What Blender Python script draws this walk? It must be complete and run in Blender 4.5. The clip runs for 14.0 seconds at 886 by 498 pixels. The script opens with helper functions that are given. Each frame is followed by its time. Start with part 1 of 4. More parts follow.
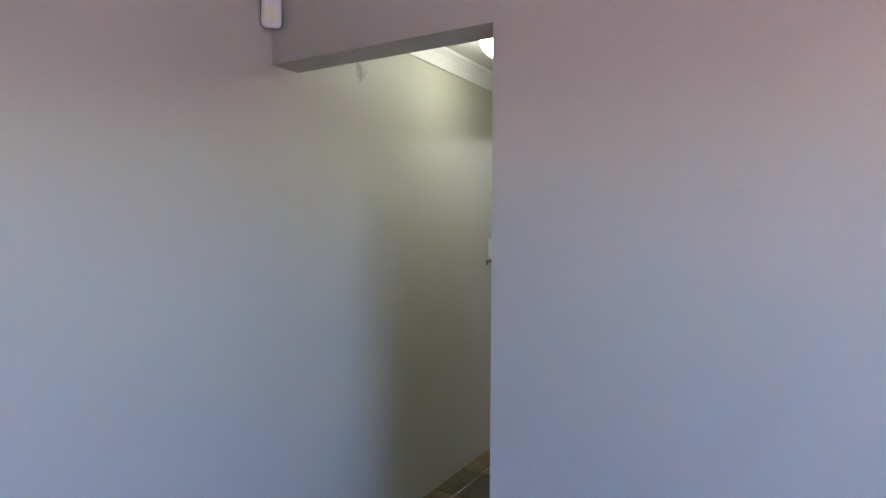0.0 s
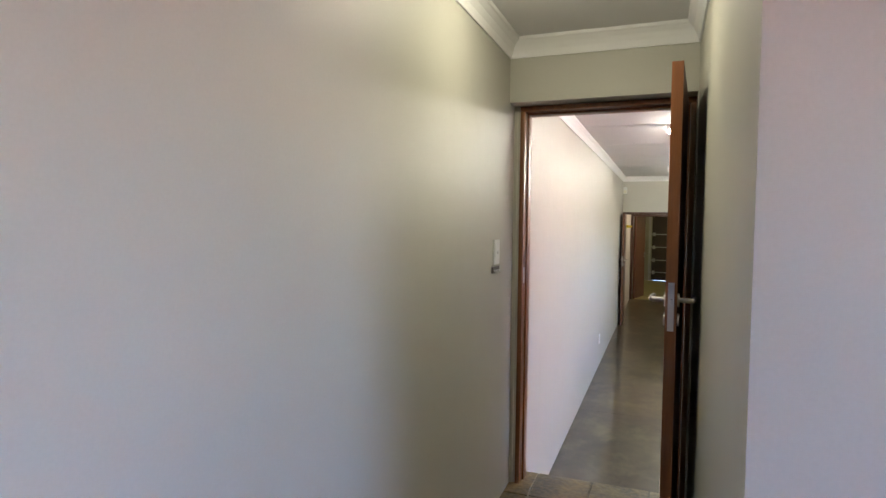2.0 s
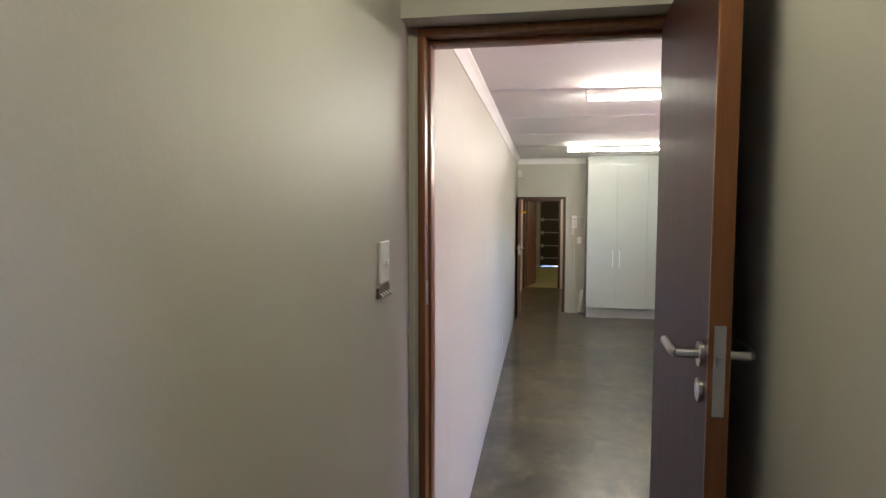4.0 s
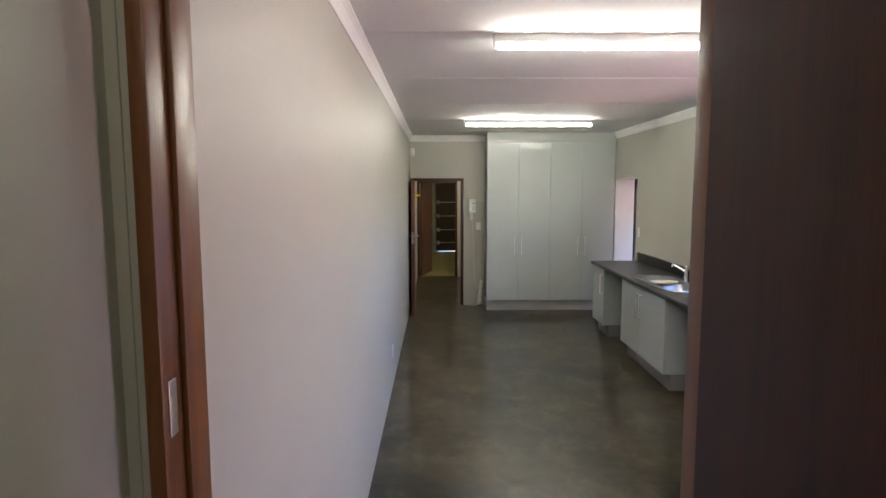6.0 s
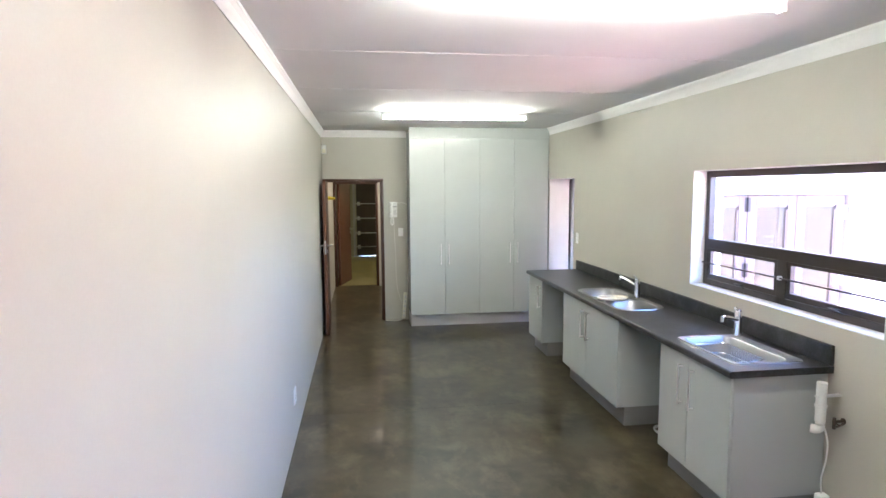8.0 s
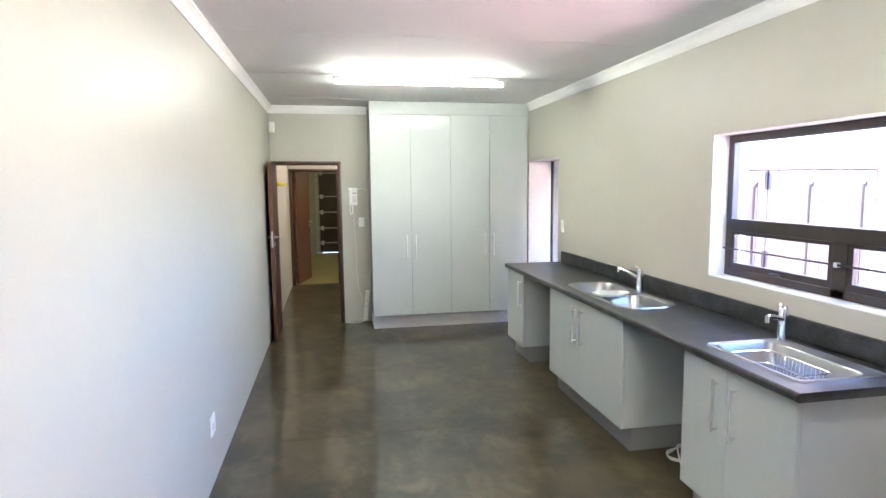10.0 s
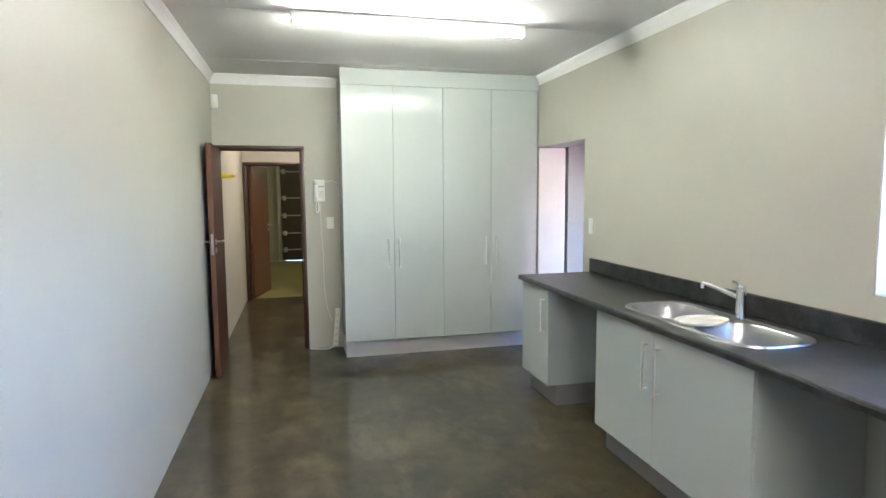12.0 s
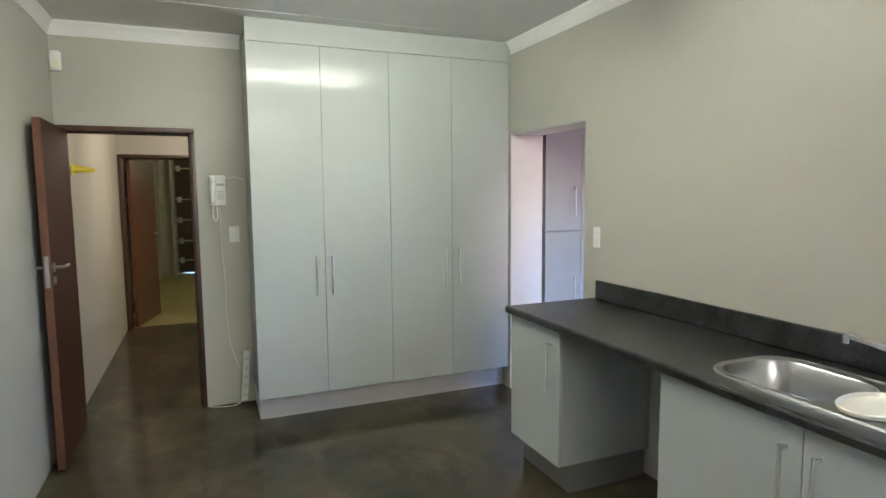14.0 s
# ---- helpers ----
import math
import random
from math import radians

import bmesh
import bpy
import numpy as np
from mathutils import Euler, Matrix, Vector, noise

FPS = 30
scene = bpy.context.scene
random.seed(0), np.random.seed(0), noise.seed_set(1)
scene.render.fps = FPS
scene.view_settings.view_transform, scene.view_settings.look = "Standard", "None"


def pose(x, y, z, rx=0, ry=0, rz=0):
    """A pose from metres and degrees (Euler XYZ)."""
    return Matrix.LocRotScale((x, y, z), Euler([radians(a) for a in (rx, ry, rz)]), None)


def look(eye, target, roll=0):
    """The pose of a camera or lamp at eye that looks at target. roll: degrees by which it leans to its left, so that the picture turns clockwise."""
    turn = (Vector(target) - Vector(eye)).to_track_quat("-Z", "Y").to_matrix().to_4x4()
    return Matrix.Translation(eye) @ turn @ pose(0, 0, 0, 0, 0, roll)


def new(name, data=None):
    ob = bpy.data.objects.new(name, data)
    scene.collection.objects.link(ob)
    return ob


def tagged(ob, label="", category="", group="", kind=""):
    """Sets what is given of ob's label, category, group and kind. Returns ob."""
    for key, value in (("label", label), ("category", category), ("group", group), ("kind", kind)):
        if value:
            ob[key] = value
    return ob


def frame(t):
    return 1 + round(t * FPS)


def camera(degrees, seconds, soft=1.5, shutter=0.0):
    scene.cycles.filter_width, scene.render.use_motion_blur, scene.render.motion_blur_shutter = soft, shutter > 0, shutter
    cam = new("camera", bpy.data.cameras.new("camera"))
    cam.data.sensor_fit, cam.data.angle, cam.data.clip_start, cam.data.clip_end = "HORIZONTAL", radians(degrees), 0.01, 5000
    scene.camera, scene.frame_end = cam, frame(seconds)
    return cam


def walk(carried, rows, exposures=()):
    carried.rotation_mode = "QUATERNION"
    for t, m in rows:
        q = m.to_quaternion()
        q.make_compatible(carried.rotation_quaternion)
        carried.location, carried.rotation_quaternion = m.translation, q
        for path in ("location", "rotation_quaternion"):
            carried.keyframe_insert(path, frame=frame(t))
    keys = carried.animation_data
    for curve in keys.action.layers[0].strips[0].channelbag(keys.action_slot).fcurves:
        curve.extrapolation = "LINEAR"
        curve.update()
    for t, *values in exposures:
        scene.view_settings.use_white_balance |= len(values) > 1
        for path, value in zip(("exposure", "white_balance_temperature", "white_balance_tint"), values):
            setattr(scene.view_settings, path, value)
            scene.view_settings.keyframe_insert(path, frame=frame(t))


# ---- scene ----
cam = camera(74.6, 14.0)
PATH = [
    (0, (1.612, -3.658, 1.867), (0.595, -1.938, 1.788), 0.2),
    (0.5, (1.377, -3.517, 1.884), (0.349, -1.804, 1.789), 0.2),
    (1, (1.15, -3.335, 1.862), (0.165, -1.596, 1.783), -0.0),
    (1.5, (0.928, -3.211, 1.9), (0.034, -1.426, 1.787), -0.0),
    (2, (0.752, -3.058, 1.877), (0.043, -1.19, 1.778), 0.6),
    (2.5, (0.614, -2.785, 1.878), (0.056, -0.868, 1.772), 0.3),
    (3, (0.523, -2.515, 1.881), (0.048, -0.575, 1.77), 0.1),
    (5.5, (0.418, -1.053, 1.895), (0.341, 0.935, 1.693), 0.0),
    (6, (0.435, -0.778, 1.905), (0.454, 1.212, 1.698), -0.1),
    (6.5, (0.464, -0.532, 1.91), (0.539, 1.456, 1.702), -0.1),
    (7, (0.479, -0.276, 1.917), (0.616, 1.709, 1.711), -0.0),
    (7.5, (0.47, -0.044, 1.94), (0.683, 1.934, 1.733), -0.1),
    (8, (0.541, 0.212, 1.945), (0.816, 2.182, 1.733), -0.4),
    (10.5, (0.771, 1.497, 1.668), (1.142, 3.45, 1.452), -0.5),
    (11, (0.794, 1.913, 1.602), (1.166, 3.868, 1.403), -0.4),
    (11.5, (0.753, 2.241, 1.598), (1.179, 4.185, 1.404), -0.3),
    (12, (0.793, 2.602, 1.601), (1.27, 4.534, 1.407), -0.4),
    (12.5, (0.807, 2.959, 1.593), (1.323, 4.882, 1.398), -0.3),
    (13, (0.793, 3.304, 1.597), (1.39, 5.204, 1.404), -0.4),
    (13.5, (0.857, 3.676, 1.594), (1.543, 5.545, 1.397), -0.4),
    (14, (0.895, 4.03, 1.602), (1.651, 5.871, 1.406), -0.5),
]
EXPOSURES = [(0, 5.25, 5500, 20), (1.5, 5.5, 5960, 23), (3, 5.7, 6050, 25), (5.5, 4.82, 5950, 25), (6.5, 5.15, 5800, 24), (7.5, 5.6, 5600, 22), (8, 5.8, 5600, 22), (10.5, 6.05, 5550, 21), (12, 5.9, 5550, 19), (14, 5.45, 5680, 18)]
walk(cam, [(t, look(eye, target, roll)) for t, eye, target, roll in PATH], EXPOSURES)

# ---- world, sun, exposure ----
TO_SUN = Vector((-0.20, 0.12, 0.97)).normalized()
world = bpy.data.worlds.new("world")
scene.world = world
world.use_nodes = True
wn = world.node_tree.nodes
sky = wn.new("ShaderNodeTexSky")
sky.sky_type, sky.sun_disc = "NISHITA", False
sky.sun_elevation = math.asin(TO_SUN.z)
sky.altitude, sky.dust_density, sky.ozone_density = 1700, 0.2, 3.5
sky.sun_rotation = math.atan2(TO_SUN.x, TO_SUN.y)
wn["Background"].inputs["Strength"].default_value = 0.15
world.node_tree.links.new(sky.outputs[0], wn["Background"].inputs["Color"])
sun = new("sun", bpy.data.lights.new("sun", "SUN"))
sun.data.energy, sun.data.angle, sun.data.color = 2.6, radians(0.5), (1.0, 0.95, 0.88)
sun.matrix_world = look((8, -12, 20), Vector((8, -12, 20)) - TO_SUN)

# ---- helpers for meshes ----
ORIGIN = {}


def thing(name, base, label, category, group="", kind=""):
    """A top-level Empty at its base; its parts are given in world metres."""
    ob = new(name)
    ob.empty_display_size = 0.1
    ob.location = base
    ORIGIN[ob.name] = Vector(base)
    return tagged(ob, label, category, group, kind)


def part(name, bm, material, parent=None, label="", smooth=False):
    me = bpy.data.meshes.new(name)
    if parent:
        ORIGIN_P = ORIGIN[parent.name]
        bmesh.ops.translate(bm, verts=bm.verts, vec=-ORIGIN_P)
    bmesh.ops.recalc_face_normals(bm, faces=bm.faces)
    bm.to_mesh(me)
    bm.free()
    if smooth:
        me.shade_smooth()
        me.set_sharp_from_angle(angle=radians(35))
    me.materials.append(material)
    ob = new(name, me)
    if parent:
        ob.parent = parent
        ORIGIN[ob.name] = ORIGIN_P
    if label:
        ob["label"] = label
    return ob


def solid(name, bm, material, label, category, kind="", smooth=False):
    """A top-level thing of one mesh."""
    return tagged(part(name, bm, material, None, "", smooth), label, category, "", kind)


def box(x0, x1, y0, y1, z0, z1, bevel=0.0, segments=2, bm=None):
    own = bmesh.new()
    bmesh.ops.create_cube(own, size=1)
    for v in own.verts:
        v.co = Vector((x0 if v.co.x < 0 else x1, y0 if v.co.y < 0 else y1, z0 if v.co.z < 0 else z1))
    if bevel:
        bmesh.ops.bevel(own, geom=own.edges[:], offset=bevel, segments=segments, affect="EDGES", profile=0.5)
    return join(bm, own)


def join(bm, own):
    if bm is None:
        return own
    me = bpy.data.meshes.new("tmp")
    own.to_mesh(me)
    own.free()
    bm.from_mesh(me)
    bpy.data.meshes.remove(me)
    return bm


def rod(a, b, r, segments=16, bm=None, r2=None):
    a, b = Vector(a), Vector(b)
    own = bmesh.new()
    m = Matrix.Translation((a + b) / 2) @ (b - a).to_track_quat("Z", "Y").to_matrix().to_4x4()
    bmesh.ops.create_cone(own, cap_ends=True, segments=segments, radius1=r, radius2=r if r2 is None else r2, depth=(b - a).length, matrix=m)
    return join(bm, own)


def tube(points, r, sides=8, bm=None, closed=False, steps=6):
    """A round tube along a smooth line through the points."""
    p = [Vector(q) for q in points]
    n = len(p)
    line = []
    for i in range(n if closed else n - 1):
        q = [p[(i + k) % n] if closed else p[min(max(i + k, 0), n - 1)] for k in (-1, 0, 1, 2)]
        for s in range(steps):
            t = s / steps
            line.append(0.5 * (2 * q[1] + (q[2] - q[0]) * t + (2 * q[0] - 5 * q[1] + 4 * q[2] - q[3]) * t**2 + (3 * q[1] - q[0] - 3 * q[2] + q[3]) * t**3))
    if not closed:
        line.append(p[-1])
    own = bmesh.new()
    rings = []
    for i, c in enumerate(line):
        if closed:
            d = line[(i + 1) % len(line)] - line[i - 1]
        else:
            d = line[min(i + 1, len(line) - 1)] - line[max(i - 1, 0)]
        turn = d.to_track_quat("Z", "Y").to_matrix()
        rings.append([own.verts.new(c + turn @ Vector((r * math.cos(2 * math.pi * k / sides), r * math.sin(2 * math.pi * k / sides), 0))) for k in range(sides)])
    pairs = list(zip(rings, rings[1:])) + ([(rings[-1], rings[0])] if closed else [])
    for u, v in pairs:
        for k in range(sides):
            own.faces.new((u[k], u[(k + 1) % sides], v[(k + 1) % sides], v[k]))
    if not closed:
        own.faces.new(rings[0][::-1])
        own.faces.new(rings[-1])
    return join(bm, own)


def rounded(x0, x1, y0, y1, r, z, n=6):
    """Points of a rounded rectangle, counter-clockwise."""
    pts = []
    for cx, cy, a0 in ((x1 - r, y1 - r, 0), (x0 + r, y1 - r, 90), (x0 + r, y0 + r, 180), (x1 - r, y0 + r, 270)):
        for k in range(n + 1):
            a = radians(a0 + 90 * k / n)
            pts.append(Vector((cx + r * math.cos(a), cy + r * math.sin(a), z)))
    return pts


def ring(bm, pts):
    return [bm.verts.new(p) for p in pts]


def bridge(bm, a, b):
    for k in range(len(a)):
        bm.faces.new((a[k], a[(k + 1) % len(a)], b[(k + 1) % len(b)], b[k]))


def swing(bm, pivot, degrees):
    bmesh.ops.rotate(bm, verts=bm.verts, cent=pivot, matrix=Matrix.Rotation(radians(degrees), 3, "Z"))
    return bm


# ---- materials ----
def material(name):
    m = bpy.data.materials.new(name)
    m.use_nodes = True
    return m, m.node_tree.nodes, m.node_tree.links, m.node_tree.nodes["Principled BSDF"]


def surface(name, low, high, rough=0.5, scale=3.0, fine=60.0, bump=0.05, rough_vary=0.1, metallic=0.0, stretch=(1, 1, 1), specular=0.5, depth=0.004, contrast=(0.35, 0.65), object_vary=0.0, wave=0.0):
    """Colour that drifts between two tones at a coarse and a fine scale, with relief and uneven gloss."""
    m, n, l, bsdf = material(name)
    tex = n.new("ShaderNodeTexCoord")
    mp = n.new("ShaderNodeMapping")
    mp.inputs["Scale"].default_value = stretch
    mp.inputs["Location"].default_value = (3.71, 1.37, 5.193)
    geo = n.new("ShaderNodeNewGeometry")
    l.new(geo.outputs["Position"], mp.inputs["Vector"])
    coarse, grain = n.new("ShaderNodeTexNoise"), n.new("ShaderNodeTexNoise")
    coarse.inputs["Scale"].default_value, coarse.inputs["Detail"].default_value = scale, 5
    grain.inputs["Scale"].default_value, grain.inputs["Detail"].default_value = fine, 3
    for g in (coarse, grain):
        l.new(mp.outputs[0], g.inputs["Vector"])
    mix = n.new("ShaderNodeMix")
    mix.data_type = "FLOAT"
    mix.inputs[0].default_value = 0.3
    l.new(coarse.outputs["Fac"], mix.inputs[2])
    l.new(grain.outputs["Fac"], mix.inputs[3])
    ramp = n.new("ShaderNodeValToRGB")
    ramp.color_ramp.elements[0].position, ramp.color_ramp.elements[1].position = contrast
    ramp.color_ramp.elements[0].color, ramp.color_ramp.elements[1].color = (*low, 1), (*high, 1)
    l.new(mix.outputs[0], ramp.inputs[0])
    colour = ramp.outputs[0]
    if object_vary:
        info, hsv, mr = n.new("ShaderNodeObjectInfo"), n.new("ShaderNodeHueSaturation"), n.new("ShaderNodeMapRange")
        mr.inputs["To Min"].default_value, mr.inputs["To Max"].default_value = 1 - object_vary, 1 + object_vary
        l.new(info.outputs["Random"], mr.inputs["Value"])
        l.new(mr.outputs[0], hsv.inputs["Value"])
        l.new(colour, hsv.inputs["Color"])
        colour = hsv.outputs[0]
    l.new(colour, bsdf.inputs["Base Color"])
    rr = n.new("ShaderNodeMapRange")
    rr.inputs["To Min"].default_value, rr.inputs["To Max"].default_value = max(rough - rough_vary, 0.02), rough + rough_vary
    l.new(coarse.outputs["Fac"], rr.inputs["Value"])
    l.new(rr.outputs[0], bsdf.inputs["Roughness"])
    bsdf.inputs["Metallic"].default_value = metallic
    bsdf.inputs["Specular IOR Level"].default_value = specular
    if bump:
        b = n.new("ShaderNodeBump")
        b.inputs["Strength"].default_value, b.inputs["Distance"].default_value = bump, depth
        l.new(grain.outputs["Fac"], b.inputs["Height"])
        if wave:
            sway, b2 = n.new("ShaderNodeTexNoise"), n.new("ShaderNodeBump")
            sway.inputs["Scale"].default_value, sway.inputs["Detail"].default_value = 4.5, 2
            b2.inputs["Strength"].default_value, b2.inputs["Distance"].default_value = wave, 0.02
            l.new(mp.outputs[0], sway.inputs["Vector"])
            l.new(sway.outputs["Fac"], b2.inputs["Height"])
            l.new(b2.outputs[0], b.inputs["Normal"])
        l.new(b.outputs[0], bsdf.inputs["Normal"])
    return m


def glow(name, colour, strength):
    m, n, l, bsdf = material(name)
    bsdf.inputs["Base Color"].default_value = (0.8, 0.8, 0.8, 1)
    bsdf.inputs["Emission Color"].default_value = (*colour, 1)
    bsdf.inputs["Emission Strength"].default_value = strength
    return m


def glass(name, tint=(0.97, 0.98, 0.97), most=0.5, least=0.03):
    """Thin clear pane: lets light straight through and mirrors by Fresnel."""
    m, n, l, bsdf = material(name)
    n.remove(bsdf)
    clear, gloss, facing, mix = n.new("ShaderNodeBsdfTransparent"), n.new("ShaderNodeBsdfGlossy"), n.new("ShaderNodeLayerWeight"), n.new("ShaderNodeMixShader")
    share = n.new("ShaderNodeMapRange")
    clear.inputs["Color"].default_value = (*tint, 1)
    gloss.inputs["Roughness"].default_value = 0.01
    facing.inputs["Blend"].default_value = 0.25
    share.inputs["To Min"].default_value, share.inputs["To Max"].default_value = least, most
    l.new(facing.outputs["Facing"], share.inputs["Value"])
    l.new(share.outputs[0], mix.inputs[0])
    l.new(clear.outputs[0], mix.inputs[1])
    l.new(gloss.outputs[0], mix.inputs[2])
    l.new(mix.outputs[0], n["Material Output"].inputs["Surface"])
    return m


PAINT = surface("wall_paint", (0.445, 0.43, 0.365), (0.475, 0.46, 0.395), 0.50, 1.2, 140, 0.14, 0.05, depth=0.002, specular=0.40, wave=0.14)


def scuffs(m, spots):
    """Dark rubbed marks on a painted wall near the given places."""
    n, l = m.node_tree.nodes, m.node_tree.links
    bsdf = n["Principled BSDF"]
    base = bsdf.inputs["Base Color"].links[0].from_socket
    geo, tex = n.new("ShaderNodeNewGeometry"), n.new("ShaderNodeTexNoise")
    tex.inputs["Scale"].default_value, tex.inputs["Detail"].default_value = 38, 4
    l.new(geo.outputs["Position"], tex.inputs["Vector"])
    total = None
    for place, size in spots:
        d, mr = n.new("ShaderNodeVectorMath"), n.new("ShaderNodeMapRange")
        d.operation = "DISTANCE"
        d.inputs[1].default_value = place
        l.new(geo.outputs["Position"], d.inputs[0])
        mr.inputs["From Min"].default_value, mr.inputs["From Max"].default_value = size, 0.0
        l.new(d.outputs["Value"], mr.inputs["Value"])
        if total is None:
            total = mr.outputs[0]
        else:
            add = n.new("ShaderNodeMath")
            l.new(total, add.inputs[0])
            l.new(mr.outputs[0], add.inputs[1])
            total = add.outputs[0]
    mul, cut = n.new("ShaderNodeMath"), n.new("ShaderNodeMapRange")
    mul.operation = "MULTIPLY"
    l.new(total, mul.inputs[0])
    l.new(tex.outputs["Fac"], mul.inputs[1])
    cut.inputs["From Min"].default_value, cut.inputs["From Max"].default_value, cut.inputs["To Max"].default_value = 0.30, 0.44, 0.55
    l.new(mul.outputs[0], cut.inputs["Value"])
    mix = n.new("ShaderNodeMix")
    mix.data_type = "RGBA"
    l.new(cut.outputs[0], mix.inputs[0])
    l.new(base, mix.inputs[6])
    mix.inputs[7].default_value = (0.12, 0.11, 0.09, 1)
    l.new(mix.outputs[2], bsdf.inputs["Base Color"])


scuffs(PAINT, [((-0.018, -1.62, 2.545), 0.10), ((0, 3.2, 0.05), 0.07)])
CEILING = surface("ceiling_paint", (0.76, 0.75, 0.74), (0.80, 0.79, 0.78), 0.75, 1.5, 90, 0.05, 0.05)
CORNICE = surface("cornice_paint", (0.78, 0.77, 0.75), (0.82, 0.81, 0.79), 0.6, 2, 60, 0.03)
REVEAL = surface("white_plaster", (0.74, 0.73, 0.70), (0.80, 0.79, 0.77), 0.65, 2, 80, 0.1)
CEMENT = surface("cement_floor", (0.016, 0.0128, 0.0063), (0.078, 0.062, 0.031), 0.32, 1.8, 9, 0.0, 0.02, contrast=(0.36, 0.68), specular=0.25)
for socket, value in (("Coat Weight", 0.6), ("Coat Roughness", 0.11)):
    CEMENT.node_tree.nodes["Principled BSDF"].inputs[socket].default_value = value


def wisps(m, tone, scale, amount):
    """Pale trowel wisps and worn patches over the colour of a floor."""
    n, l = m.node_tree.nodes, m.node_tree.links
    bsdf = n["Principled BSDF"]
    base = bsdf.inputs["Base Color"].links[0].from_socket
    geo, tex, cut, mix = n.new("ShaderNodeNewGeometry"), n.new("ShaderNodeTexNoise"), n.new("ShaderNodeMapRange"), n.new("ShaderNodeMix")
    place = n.new("ShaderNodeMapping")
    place.inputs["Location"].default_value = (7.3, 2.9, 4.417)
    place.inputs["Scale"].default_value = (1.0, 0.6, 1.0)
    tex.inputs["Scale"].default_value, tex.inputs["Detail"].default_value = scale, 7
    tex.inputs["Roughness"].default_value, tex.inputs["Distortion"].default_value = 0.64, 0.25
    cut.inputs["From Min"].default_value, cut.inputs["From Max"].default_value, cut.inputs["To Max"].default_value = 0.50, 0.74, amount
    mix.data_type = "RGBA"
    l.new(geo.outputs["Position"], place.inputs["Vector"])
    l.new(place.outputs[0], tex.inputs["Vector"])
    l.new(tex.outputs["Fac"], cut.inputs["Value"])
    l.new(cut.outputs[0], mix.inputs[0])
    l.new(base, mix.inputs[6])
    mix.inputs[7].default_value = (*tone, 1)
    l.new(mix.outputs[2], bsdf.inputs["Base Color"])


wisps(CEMENT, (0.22, 0.178, 0.098), 3.4, 0.42)
GARAGE = surface("garage_screed", (0.22, 0.19, 0.07), (0.29, 0.25, 0.10), 0.6, 2, 30, 0.1)
SLATE = surface("slate_tile", (0.030, 0.027, 0.018), (0.21, 0.15, 0.055), 0.42, 5, 40, 0.5, 0.1, depth=0.006, object_vary=0.35)
GROUT = surface("grout", (0.10, 0.09, 0.075), (0.15, 0.135, 0.11), 0.9, 8, 90, 0.3)
BOARD = surface("grey_melamine", (0.43, 0.455, 0.44), (0.455, 0.48, 0.465), 0.14, 1.0, 200, 0.015, 0.02, specular=0.18)
PLINTH = surface("white_plinth_board", (0.62, 0.61, 0.60), (0.68, 0.67, 0.66), 0.4, 2, 120, 0.03)
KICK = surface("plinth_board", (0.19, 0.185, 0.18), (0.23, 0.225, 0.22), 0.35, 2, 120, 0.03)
CHROME = surface("chrome", (0.75, 0.75, 0.76), (0.82, 0.82, 0.83), 0.10, 8, 100, 0.0, 0.03, metallic=1.0)
SATIN = surface("satin_steel", (0.74, 0.74, 0.73), (0.82, 0.82, 0.81), 0.42, 6, 180, 0.02, 0.06, metallic=1.0)
DOORSTEEL = surface("brushed_door_steel", (0.46, 0.455, 0.44), (0.54, 0.535, 0.52), 0.30, 6, 180, 0.02, 0.05, metallic=1.0)
STEEL = surface("sink_steel", (0.38, 0.385, 0.39), (0.46, 0.465, 0.47), 0.32, 5, 200, 0.03, 0.025, metallic=1.0)
STONE = surface("dark_worktop", (0.007, 0.007, 0.007), (0.043, 0.043, 0.045), 0.35, 10, 70, 0.08, 0.04, contrast=(0.41, 0.64), specular=0.6)
MAHOGANY = surface("mahogany_veneer", (0.032, 0.0085, 0.0045), (0.062, 0.017, 0.0085), 0.42, 3, 30, 0.05, 0.06, stretch=(14, 14, 0.7), specular=0.18)
MERANTI = surface("varnished_meranti", (0.120, 0.040, 0.011), (0.205, 0.074, 0.020), 0.36, 3, 34, 0.08, 0.04, stretch=(12, 12, 0.6))
BROWN = surface("brown_veneer", (0.10, 0.038, 0.018), (0.16, 0.062, 0.030), 0.45, 3, 30, 0.05, 0.06, stretch=(14, 14, 0.7))
FARFRAME = surface("dark_stained_frame", (0.045, 0.02, 0.012), (0.08, 0.035, 0.02), 0.38, 3, 34, 0.08, stretch=(12, 12, 0.6))
BRONZE = surface("bronze_aluminium", (0.030, 0.023, 0.019), (0.042, 0.032, 0.027), 0.38, 4, 120, 0.03, 0.05)
PLASTIC = surface("white_plastic", (0.76, 0.76, 0.73), (0.80, 0.80, 0.77), 0.35, 6, 80, 0.02, 0.04)
CREAM = surface("cream_plastic", (0.76, 0.73, 0.56), (0.83, 0.81, 0.70), 0.4, 8, 60, 0.03)
YELLOW = surface("yellow_plastic", (0.78, 0.62, 0.02), (0.86, 0.70, 0.04), 0.45, 6, 60, 0.03)
SILVER = surface("grey_plastic", (0.42, 0.42, 0.41), (0.48, 0.48, 0.47), 0.45, 6, 60, 0.03)
BLACK = surface("black_plastic", (0.012, 0.012, 0.012), (0.025, 0.025, 0.025), 0.5, 6, 60, 0.05)
GDOOR = surface("brown_steel_panel", (0.035, 0.022, 0.018), (0.055, 0.036, 0.028), 0.5, 2, 60, 0.06)
